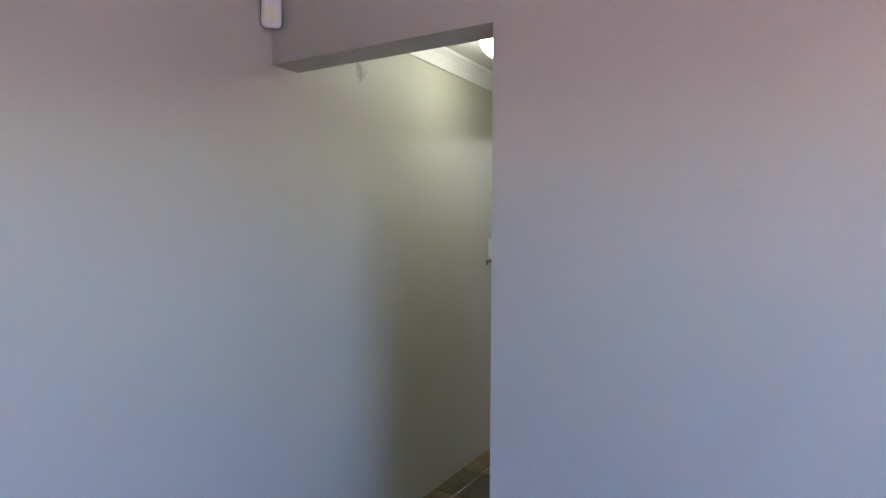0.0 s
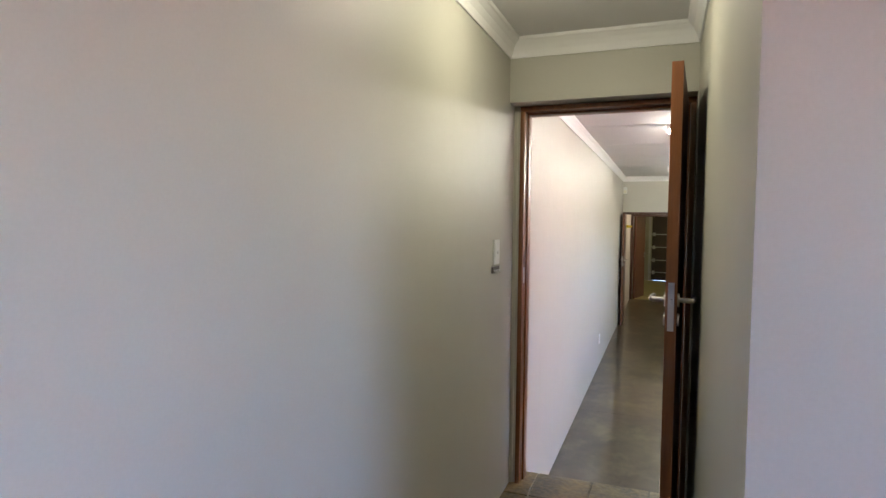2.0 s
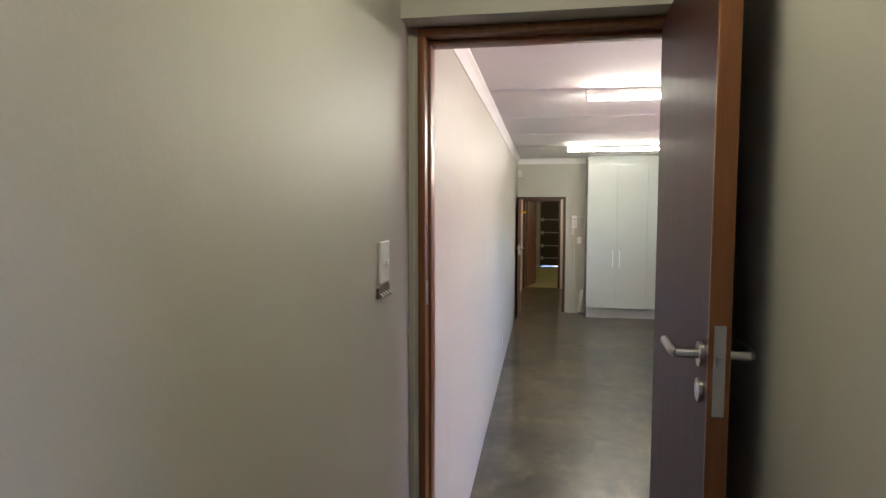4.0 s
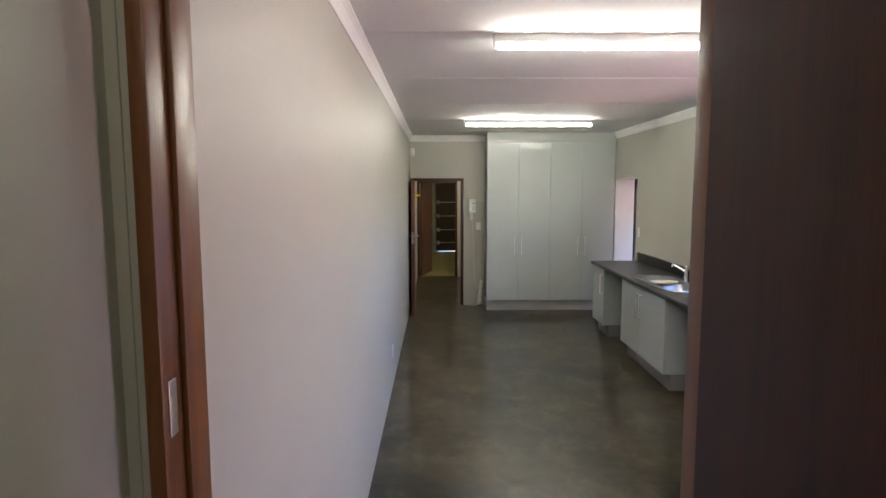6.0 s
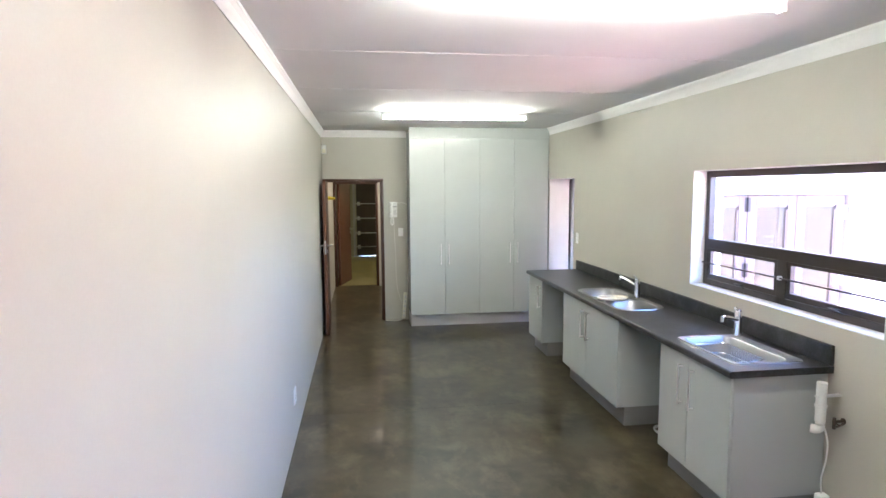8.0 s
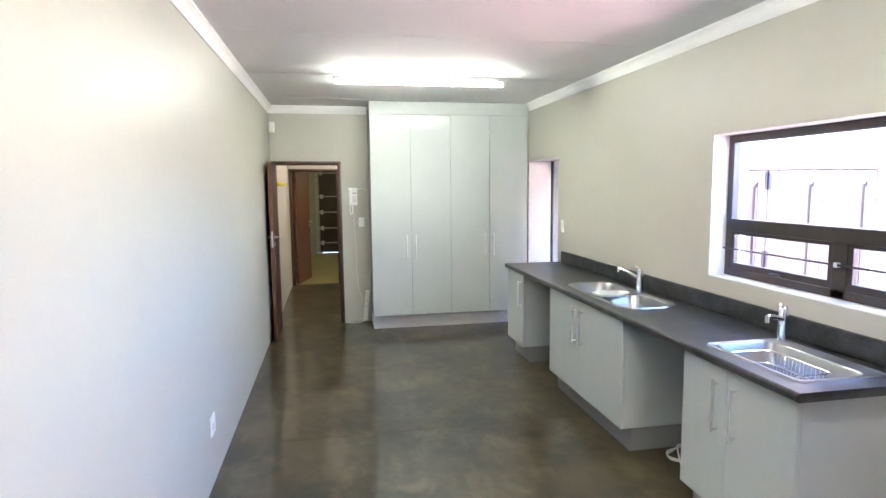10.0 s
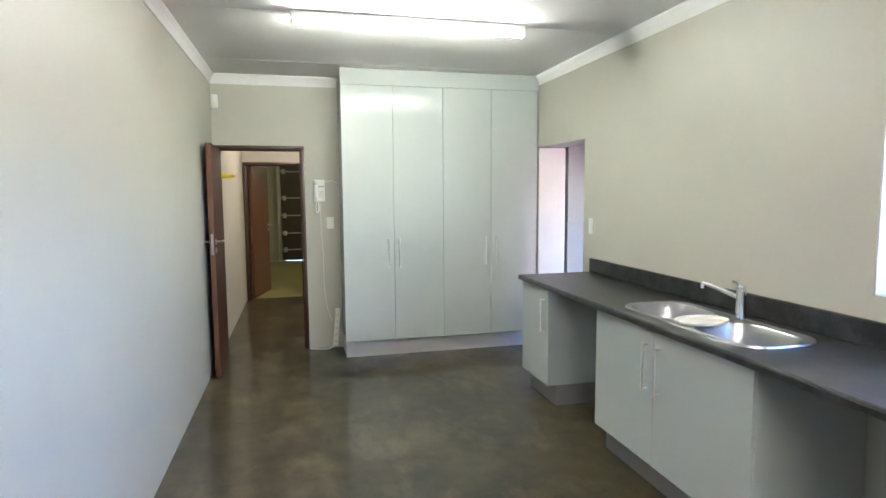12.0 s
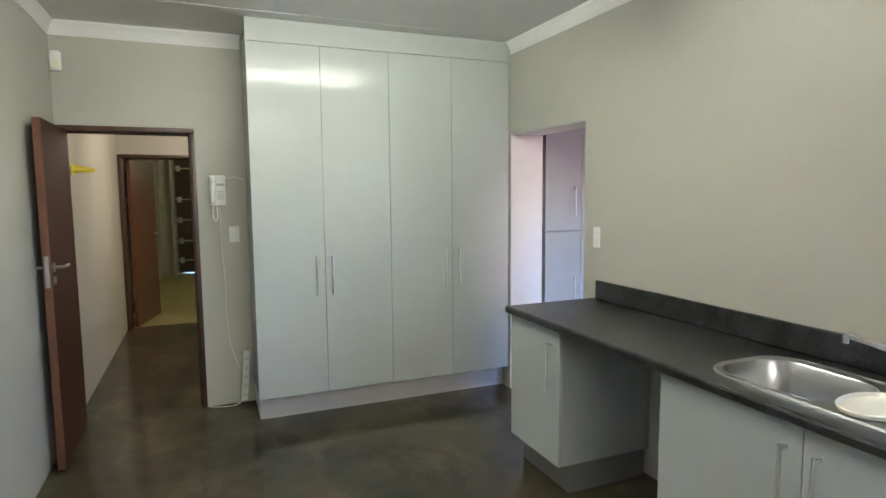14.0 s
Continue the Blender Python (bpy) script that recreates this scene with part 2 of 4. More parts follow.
DARKMETAL = surface("tarnished_metal", (0.06, 0.045, 0.035), (0.12, 0.09, 0.07), 0.5, 20, 90, 0.1, 0.08, metallic=0.6)
ZINC = surface("galvanised_steel", (0.50, 0.50, 0.49), (0.62, 0.62, 0.61), 0.45, 8, 60, 0.05, metallic=0.4)
PAVING = surface("brick_paving", (0.54, 0.305, 0.245), (0.64, 0.375, 0.31), 0.85, 4, 40, 0.3)
OUTWALL = surface("white_render", (0.72, 0.70, 0.67), (0.80, 0.78, 0.75), 0.85, 2, 60, 0.2)
# Darker than the doors' pale paint, to offset the overbright courtyard light.
SHUTTER = surface("pink_grey_paint_dimmed", (0.118, 0.095, 0.092), (0.142, 0.116, 0.113), 0.5, 3, 60, 0.05)
LAMPMETAL = surface("white_enamel", (0.78, 0.78, 0.77), (0.82, 0.82, 0.81), 0.35, 4, 60, 0.02)
TUBE = glow("fluorescent_tube", (0.94, 0.93, 0.67), 4.1)
GTUBE = glow("yellowish_tube", (1.0, 0.92, 0.45), 2.8)
DOME = glow("opal_glass_lit", (0.97, 0.945, 0.62), 0.60)
WARMDOME = glow("warm_opal_glass_lit", (1.0, 0.83, 0.58), 2.4)
PANE = glass("clear_glass")
TINTED = glass("grey_tinted_glass", (0.90, 0.91, 0.92), 0.32, 0.06)

# ---- plan ----
XE, XO = 3.150, 3.41          # inner and outer face of the courtyard wall
YK, YN = 0.22, 8.65          # kitchen's south and north walls
ZK, ZH = 2.745, 2.81          # ceilings of kitchen and hall
FH = 0.428                   # floor of the hall above the kitchen's
HX = 0.872                   # hall's right wall
YP0, YP1 = -2.129, -2.0      # partition
YE = -0.068                  # hall's end wall
XH = -0.018                  # hall's left wall


def pierced(x0, x1, ys, zs, holes):
    """A wall between x0 and x1 cut by a grid of ys and zs; the cells (row in y, row in z) in holes are left open."""
    bm = bmesh.new()
    known = {}

    def v(*co):
        if co not in known:
            known[co] = bm.verts.new(co)
        return known[co]

    def full(i, k):
        return 0 <= i < len(ys) - 1 and 0 <= k < len(zs) - 1 and (i, k) not in holes
    for i in range(len(ys) - 1):
        for k in range(len(zs) - 1):
            if not full(i, k):
                continue
            a, b, c, d = ys[i], ys[i + 1], zs[k], zs[k + 1]
            for x in (x0, x1):
                bm.faces.new((v(x, a, c), v(x, b, c), v(x, b, d), v(x, a, d)))
            for y, n in ((a, (i - 1, k)), (b, (i + 1, k))):
                if not full(*n):
                    bm.faces.new((v(x0, y, c), v(x1, y, c), v(x1, y, d), v(x0, y, d)))
            for z, n in ((c, (i, k - 1)), (d, (i, k + 1))):
                if not full(*n):
                    bm.faces.new((v(x0, a, z), v(x1, a, z), v(x1, b, z), v(x0, b, z)))
    return bm


def structure(name, bm, mat, label, category):
    return solid(name, bm, mat, label, category, "structure")


def room():
    bm = box(-0.25, XH, -7.2, 0.04, -0.2, 2.95)
    box(-0.25, 0, 0.04, 11.84, -0.2, 2.95, bm=bm)
    structure("wall_west", bm, PAINT, "long plastered wall painted greige beside hall and kitchen", "wall")
    # wall between hall and kitchen
    bm = box(XH, 0.016, 0.045, YK, 0, 2.492)
    box(XH, 0.884, YE, YK, 2.492, 2.95, bm=bm)
    box(0.884, XE, YE, YK, 0, 2.95, bm=bm)
    structure("wall_hall_end", bm, PAINT, "greige plastered wall with a deep doorway between hall and kitchen", "wall")
    bm = box(HX + 0.016, HX + 0.14, YP1, YE, FH, 2.95)
    structure("wall_hall_side", bm, PAINT, "greige plastered side wall of the narrow hall", "wall")
    bm = box(HX, XE, YP0, YP1, FH, 2.95)
    box(XH, HX, YP0, YP1, 2.452, 2.95, bm=bm)
    structure("wall_partition", bm, PAINT, "greige plastered partition with an open passage to the hall", "wall")
    # first room, closed around the camera
    bm = pierced(XE, XO, (-7.2, -4.6, -3.2, YE), (0, FH + 0.62, 2.23, 2.95), {(1, 1)})
    structure("wall_first_room_east", bm, PAINT, "greige plastered wall with a tall window opening", "wall")
    structure("wall_south", box(XH, XE, -7.2, -7.0, FH, 2.95), PAINT, "greige plastered wall behind the start", "wall")
    # courtyard wall of the kitchen: window and opening
    wy0, wy1, wz0, wz1 = 2.755, 4.530, 1.153, 2.062
    oy0, oy1, oz = 7.133, 8.105, 2.047
    # Gap at y 0.55 to 1.25 is unseen, added to let daylight in.
    bm = pierced(XE, XO, (YE, 0.55, 1.25, wy0, wy1, oy0, oy1, YN + 0.12), (0, wz0, oz, wz1, 2.95), {(1, 0), (1, 1), (3, 1), (3, 2), (5, 0), (5, 1)})
    structure("wall_kitchen_east", bm, PAINT, "greige plastered kitchen wall with a window, an open passage and an unseen opening added for daylight", "wall")
    # north wall with the far door
    bm = box(0.860, XE, YN, YN + 0.12, 0, 2.95)
    box(0, 0.860, YN, YN + 0.12, 2.07, 2.95, bm=bm)
    structure("wall_north", bm, PAINT, "greige plastered end wall with a door to the passage", "wall")
    # floors
    bm = box(0, XE, YK, 11.84, -0.12, -0.006)
    for a, b in ((YK, 2.80), (2.8008, 5.145), (5.1458, 8.70), (8.7008, 11.84)):
        box(0, XE, a, b, -0.006, 0, 0.0005, 1, bm=bm)
    structure("floor", bm, CEMENT, "dark polished cement floor with cloudy patches", "floor")
    bm = box(XH, XE, -7.0, YK, 0.1, FH - 0.008)
    hall = structure("floor_hall", bm, GROUT, "slate-tiled hall floor above the kitchen level", "floor")
    bm = box(0.0, 0.95, YK, 0.50, 0, 0.287, 0.004)
    box(0.0, 0.95, 0.50, 0.78, 0, 0.143, 0.004, bm=bm)
    structure("steps", bm, CEMENT, "two dark cement steps down into the kitchen", "steps")
    # ceilings
    bm = box(0, XE, YK, YN, ZK, 2.95)
    for y in (2.46, 3.79, 5.12, 6.55, 7.98):
        box(0.05, XE - 0.05, y - 0.012, y + 0.012, ZK - 0.002, ZK + 0.002, 0.0008, 1, bm=bm)
    structure("ceiling", bm, CEILING, "white board ceiling with flat cover strips on the joints", "ceiling")
    structure("ceiling_hall", box(XH, XE, -7.0, YE, ZH, 2.98), CEILING, "white ceiling of the hall", "ceiling")
    bm = box(-0.3, 3.55, -7.3, 17.3, 2.985, 3.1)
    box(3.55, 6.75, 4.85, 17.3, 2.985, 3.1, bm=bm)
    structure("roof_slab", bm, REVEAL, "flat roof slab over all the rooms", "roof")


def cornice(name, runs, reach=1.0):
    """Cove moulding; each run: start, end, way into the room, corner at start, corner at end (1 inner), ceiling height."""
    profile = [(0, -0.094), (0.010, -0.094), (0.013, -0.084), (0.022, -0.062), (0.040, -0.036), (0.062, -0.018), (0.070, -0.014), (0.074, 0), (0, 0)]
    profile = [(d * reach, h) for d, h in profile]
    bm = bmesh.new()
    for a, b, inward, c0, c1, z in runs:
        a, b, inward = Vector((*a, z)), Vector((*b, z)), Vector((*inward, 0))
        along = (b - a).normalized()
        u = [bm.verts.new(a + inward * d + along * d * c0 + Vector((0, 0, h))) for d, h in profile]
        v = [bm.verts.new(b + inward * d - along * d * c1 + Vector((0, 0, h))) for d, h in profile]
        for k in range(len(profile) - 1):
            bm.faces.new((u[k], u[k + 1], v[k + 1], v[k]))
        bm.faces.new(u)
        bm.faces.new(v)
    structure(name, bm, CORNICE, "white coved plaster cornice", "cornice")


room()
cornice("trim_kitchen_cornice", [((0, YK), (0, YN), (1, 0), 1, 1, ZK), ((0, YN), (1.194, YN), (0, -1), 1, 0, ZK),
                                 ((XE, YK), (XE, 8.105), (-1, 0), 1, 0, ZK), ((0, YK), (XE, YK), (0, 1), 1, 1, ZK)], 0.56)
cornice("trim_hall_cornice", [((XH, YP1), (XH, YE), (1, 0), 1, 1, ZH), ((XH, YE), (HX + 0.016, YE), (0, -1), 1, 1, ZH),
                              ((HX + 0.016, YP1), (HX + 0.016, YE), (-1, 0), 1, 1, ZH), ((XH, YP1), (HX + 0.016, YP1), (0, 1), 1, 1, ZH)], 0.8)


# ---- doors ----
def door_frame(name, x0, x1, y0, y1, z0, top, face, mat, label, stop=0.02):
    """Jambs and head with a rebate; x0..x1 and top are the outer sizes."""
    t = thing(name, ((x0 + x1) / 2, y0, z0), label, "door frame", kind="structure")
    ym = y0 + (y1 - y0) * 0.45
    for a, b, s in ((x0, x0 + face, 1), (x1 - face, x1, -1)):
        bm = box(a, b, y0, y1, z0, top - face, 0.004)
        edge = b if s > 0 else a
        box(min(edge, edge + s * 0.010), max(edge, edge + s * 0.010), ym, y1, z0, top - face, 0.003, bm=bm)
        part("jamb", bm, mat, t, smooth=True)
    bm = box(x0, x1, y0 - 0.002, y1 + 0.002, top - face, top, 0.004)
    box(x0 + face, x1 - face, ym, y1, top - face - 0.012, top - face, 0.003, bm=bm)
    part("head", bm, mat, t, smooth=True)
    return t


def lever(t, x, y, z, side, along, mat=DOORSTEEL):
    """A lever handle on a leaf whose face looks along x; side is +1 or -1, along the way the lever points in y."""
    bm = rod((x, y, z), (x + side * 0.008, y, z), 0.026, 20)
    rod((x, y, z), (x + side * 0.05, y, z), 0.010, 12, bm=bm)
    tube([(x + side * 0.048, y, z), (x + side * 0.055, y + along * 0.02, z), (x + side * 0.055, y + along * 0.12, z)], 0.0095, 10, bm=bm)
    rod((x, y, z - 0.075), (x + side * 0.008, y, z - 0.075), 0.024, 20, bm=bm)
    return part("handle", bm, mat, t, "satin steel lever handle with a round key rose", True)


def open_leaf(name, x0, x1, y0, y1, z0, z1, free_y, pivot, degrees, face_mat, edge_mat, label, handle_z):
    """A flush leaf that stands open along y; free_y is the y of its free edge."""
    t = thing(name, (pivot[0], pivot[1], z0), label, "door")
    s = -1 if free_y == y0 else 1
    e0, e1 = (y0, y0 + 0.012) if s < 0 else (y1 - 0.012, y1)
    core = (y0 + 0.0121, y1) if s < 0 else (y0, y1 - 0.0121)
    piv = Vector((*pivot, 0))
    part("leaf", swing(box(x0, x1, *core, z0, z1, 0.0015), piv, degrees), face_mat, t)
    part("edge_strip", swing(box(x0 - 0.0005, x1 + 0.0005, e0, e1, z0, z1, 0.002), piv, degrees), edge_mat, t, "lighter varnished edge lipping")
    yh = free_y - s * 0.06
    for x, side in ((x0, -1), (x1, 1)):
        h = lever(t, x, yh, handle_z, side, -s)
        rot = Matrix.Rotation(radians(degrees), 4, "Z")
        c = piv - ORIGIN[t.name]
        h.data.transform(Matrix.Translation(c) @ rot @ Matrix.Translation(-c))
    xm = (x0 + x1) / 2
    bm = box(xm - 0.011, xm + 0.011, free_y - 0.0015 if s < 0 else free_y - 0.001, free_y + 0.001 if s < 0 else free_y + 0.0015, handle_z - 0.11, handle_z + 0.07, 0.0008)
    box(xm - 0.006, xm + 0.006, free_y - 0.009 if s < 0 else free_y, free_y if s < 0 else free_y + 0.009, handle_z - 0.01, handle_z + 0.01, 0.001, bm=bm)
    part("lock_plate", swing(bm, piv, degrees), DOORSTEEL, t, "steel lock plate with a latch")
    return t


def hall_door():
    t = door_frame("door_1_frame", 0.016, 0.884, 0.030, 0.165, FH, 2.488, 0.026, MERANTI, "varnished reddish meranti door frame between hall and kitchen")
    bm = box(0.0415, 0.0435, 0.048, 0.072, 1.540, 1.625, 0.0008)
    box(0.0425, 0.0445, 0.053, 0.067, 1.57, 1.600, 0.0005, bm=bm)
    part("strike_plate", bm, DOORSTEEL, t, "worn steel strike plate")
    open_leaf("door_1", 0.808, 0.848, -0.765, 0.026, FH + 0.008, 2.462, -0.765, (0.848, 0.026), -3.25, MAHOGANY, MERANTI,
              "dark mahogany flush door standing open against the hall wall", 1.585)


def far_door():
    door_frame("door_2_frame", 0.004, 0.860, YN - 0.006, YN + 0.11, 0, 2.07, 0.036, FARFRAME, "dark stained door frame in the kitchen end wall")
    open_leaf("door_2", 0.035, 0.075, YN - 0.775, YN - 0.012, 0.008, 2.03, YN - 0.775, (0.05, YN - 0.01), 0.9, MAHOGANY, BROWN,
              "dark mahogany door standing open flat against the kitchen wall", 1.19)


hall_door()
far_door()


# ---- passage and garage beyond the far door ----
def passage():
    structure("wall_passage", box(1.6, 1.75, YN + 0.12, 11.72, 0, 2.95), PAINT, "greige plastered wall of the passage", "wall")
    structure("ceiling_passage", box(0, 1.6, YN + 0.12, 11.72, 2.55, 2.95), CEILING, "white ceiling of the passage", "ceiling")
    bm = box(0.866, 4.6, 11.72, 11.84, 0, 2.95)
    box(0, 0.866, 11.72, 11.84, 2.065, 2.95, bm=bm)
    structure("wall_passage_end", bm, PAINT, "greige plastered wall with a door to the garage", "wall")
    door_frame("door_3_frame", 0.002, 0.866, 11.71, 11.83, 0, 2.065, 0.04, FARFRAME, "dark stained door frame to the garage")
    open_leaf("door_3", 0.075, 0.115, 11.85, 12.65, 0.008, 2.02, 12.65, (0.075, 11.85), -14, BROWN, BROWN,
              "brown flush door standing open into the garage", 1.09)
    # garage
    structure("floor_garage", box(-0.25, 4.6, 11.84, 17.2, -0.12, 0.0), GARAGE, "bare olive-grey screed floor of the garage", "floor")
    structure("wall_garage_west", box(-0.25, 0.09, 12.85, 17.2, 0, 2.95), PAINT, "pale plastered garage wall", "wall")
    bm = box(4.45, 4.6, 11.84, 17.2, 0, 2.95)
    structure("wall_garage_east", bm, PAINT, "pale plastered garage wall", "wall")
    bm = box(-0.25, 0.46, 16.93, 17.2, 0, 2.95)
    box(3.0, 4.6, 16.93, 17.2, 0, 2.95, bm=bm)
    box(0.46, 3.0, 16.93, 17.2, 2.3, 2.95, bm=bm)
    structure("wall_garage_north", bm, PAINT, "pale plastered garage wall round the vehicle door", "wall")
    structure("wall_garage_corner", box(-0.25, -0.05, 11.84, 12.85, 0, 2.95), PAINT, "pale plastered garage wall behind the open door", "wall")
    structure("ceiling_garage", box(-0.25, 4.6, 11.84, 17.2, 2.6, 2.95), CEILING, "white ceiling of the garage", "ceiling")
    # sectional door
    y = 16.88
    t = thing("garage_door", (1.6, y, 0), "closed brown sectional steel garage door with metal stiffening ribs", "garage door")
    ribs = [0.007, 0.271, 0.664, 1.081, 1.495, 2.113, 2.45]
    for a, b in zip(ribs, ribs[1:]):
        part("panel", box(0.40, 3.1, y, y + 0.045, a + 0.004, b - 0.004, 0.006), GDOOR, t)
        bm = box(0.42, 3.08, y - 0.03, y, b - 0.014, b + 0.008, 0.003)
        part("rib", bm, ZINC, t, "galvanised stiffening rib")
        bm = box(0.42, 0.50, y - 0.05, y - 0.001, b - 0.06, b + 0.05, 0.008)
        rod((0.34, y - 0.04, b), (0.46, y - 0.04, b), 0.014, 10, bm=bm)
        rod((0.335, y - 0.04, b), (0.36, y - 0.04, b), 0.028, 14, bm=bm)
        part("hinge", bm, ZINC, t, "galvanised roller hinge")
    bm = box(0.30, 0.325, y - 0.075, y - 0.005, 0, 2.4, 0.003)
    box(0.325, 0.365, y - 0.075, y - 0.070, 0, 2.4, bm=bm)
    part("track", bm, ZINC, t, "galvanised vertical roller track")
    # wall hook in the passage
    t = thing("wall_peg", (0, 9.13, 1.75), "bright yellow tapered plastic peg on the passage wall", "wall peg")
    part("plate", box(0.0, 0.012, 9.09, 9.17, 1.755, 1.825, 0.004), YELLOW, t)
    bm = rod((0.010, 9.13, 1.795), (0.135, 9.13, 1.787), 0.032, 14, r2=0.018)
    rod((0.135, 9.13, 1.787), (0.152, 9.13, 1.792), 0.018, 14, bm=bm, r2=0.012)
    part("peg", bm, YELLOW, t, smooth=True)


passage()


# ---- window ----
def kitchen_window():
    y0, y1, z0, z1 = 2.755, 4.530, 1.153, 2.062
    x = 3.262
    bm = box(XE + 0.006, XO - 0.002, y0, y1, z0 + 0.001, z0 + 0.006)
    box(XE + 0.004, XO - 0.002, y1 - 0.006, y1 - 0.001, z0 + 0.006, z1 - 0.006, bm=bm)
    box(XE + 0.004, XO - 0.002, y0 + 0.001, y0 + 0.006, z0 + 0.006, z1 - 0.006, bm=bm)
    box(XE + 0.004, XO - 0.002, y0, y1, z1 - 0.006, z1 - 0.001, bm=bm)
    structure("window_reveal", bm, REVEAL, "white plastered window reveal and sill", "window reveal")
    y0, y1, z0, z1 = y0 + 0.007, y1 - 0.007, z0 + 0.007, z1 - 0.007
    t = thing("window_1", (x, (y0 + y1) / 2, z0), "bronze aluminium kitchen window with one large pane over two top-hung lights", "window", kind="structure")
    for a in (box(x, x + 0.055, y0, y0 + 0.05, z0, z1, 0.003), box(x, x + 0.055, y1 - 0.05, y1, z0, z1, 0.003),
              box(x - 0.001, x + 0.056, y0, y1, z1 - 0.05, z1, 0.003), box(x - 0.001, x + 0.056, y0, y1, z0, z0 + 0.045, 0.003),
              box(x - 0.002, x + 0.058, y0 + 0.01, y1 - 0.01, 1.448, 1.526, 0.004), box(x - 0.001, x + 0.055, 3.600, 3.690, z0 + 0.002, 1.456, 0.004)):
        part("window_frame", a, BRONZE, t)
    for a, b in ((y0 + 0.05, 3.600), (3.690, y1 - 0.05)):
        bm = box(x + 0.004, x + 0.04, a, a + 0.03, z0 + 0.045, 1.448, 0.003)
        box(x + 0.004, x + 0.04, b - 0.03, b, z0 + 0.045, 1.448, 0.003, bm=bm)
        box(x + 0.003, x + 0.041, a, b, z0 + 0.045, z0 + 0.085, 0.003, bm=bm)
        box(x + 0.003, x + 0.041, a, b, 1.426, 1.448, 0.003, bm=bm)
        part("sash", bm, BRONZE, t)
        m = (a + b) / 2
        bm = box(x - 0.016, x + 0.004, m - 0.05, m + 0.03, z0 + 0.052, z0 + 0.066, 0.003)
        tube([(x - 0.012, m + 0.03, z0 + 0.06), (x - 0.022, m - 0.02, z0 + 0.062), (x - 0.03, m - 0.10, z0 + 0.05)], 0.005, 8, bm=bm)
        part("stay", bm, BLACK, t, "dark window stay", True)
        p = part("pane", box(x + 0.018, x + 0.023, a + 0.028, b - 0.028, z0 + 0.083, 1.430), PANE, t)
        p.visible_shadow = False
    p = part("pane", box(x + 0.022, x + 0.027, y0 + 0.048, y1 - 0.048, 1.524, z1 - 0.048), PANE, t)
    p.visible_shadow = False
    for a, b in ((y0 + 0.03, 3.635), (3.655, y1 - 0.01)):
        bm = rod((x - 0.018, a, 1.335), (x - 0.018, b, 1.335), 0.006, 10)
        part("burglar_bar", bm, BRONZE, t, "", True)
    part("bar_clip", box(x - 0.026, x, 3.634, 3.656, 1.322, 1.348, 0.003), SATIN, t, "steel clip that holds the bars")


kitchen_window()


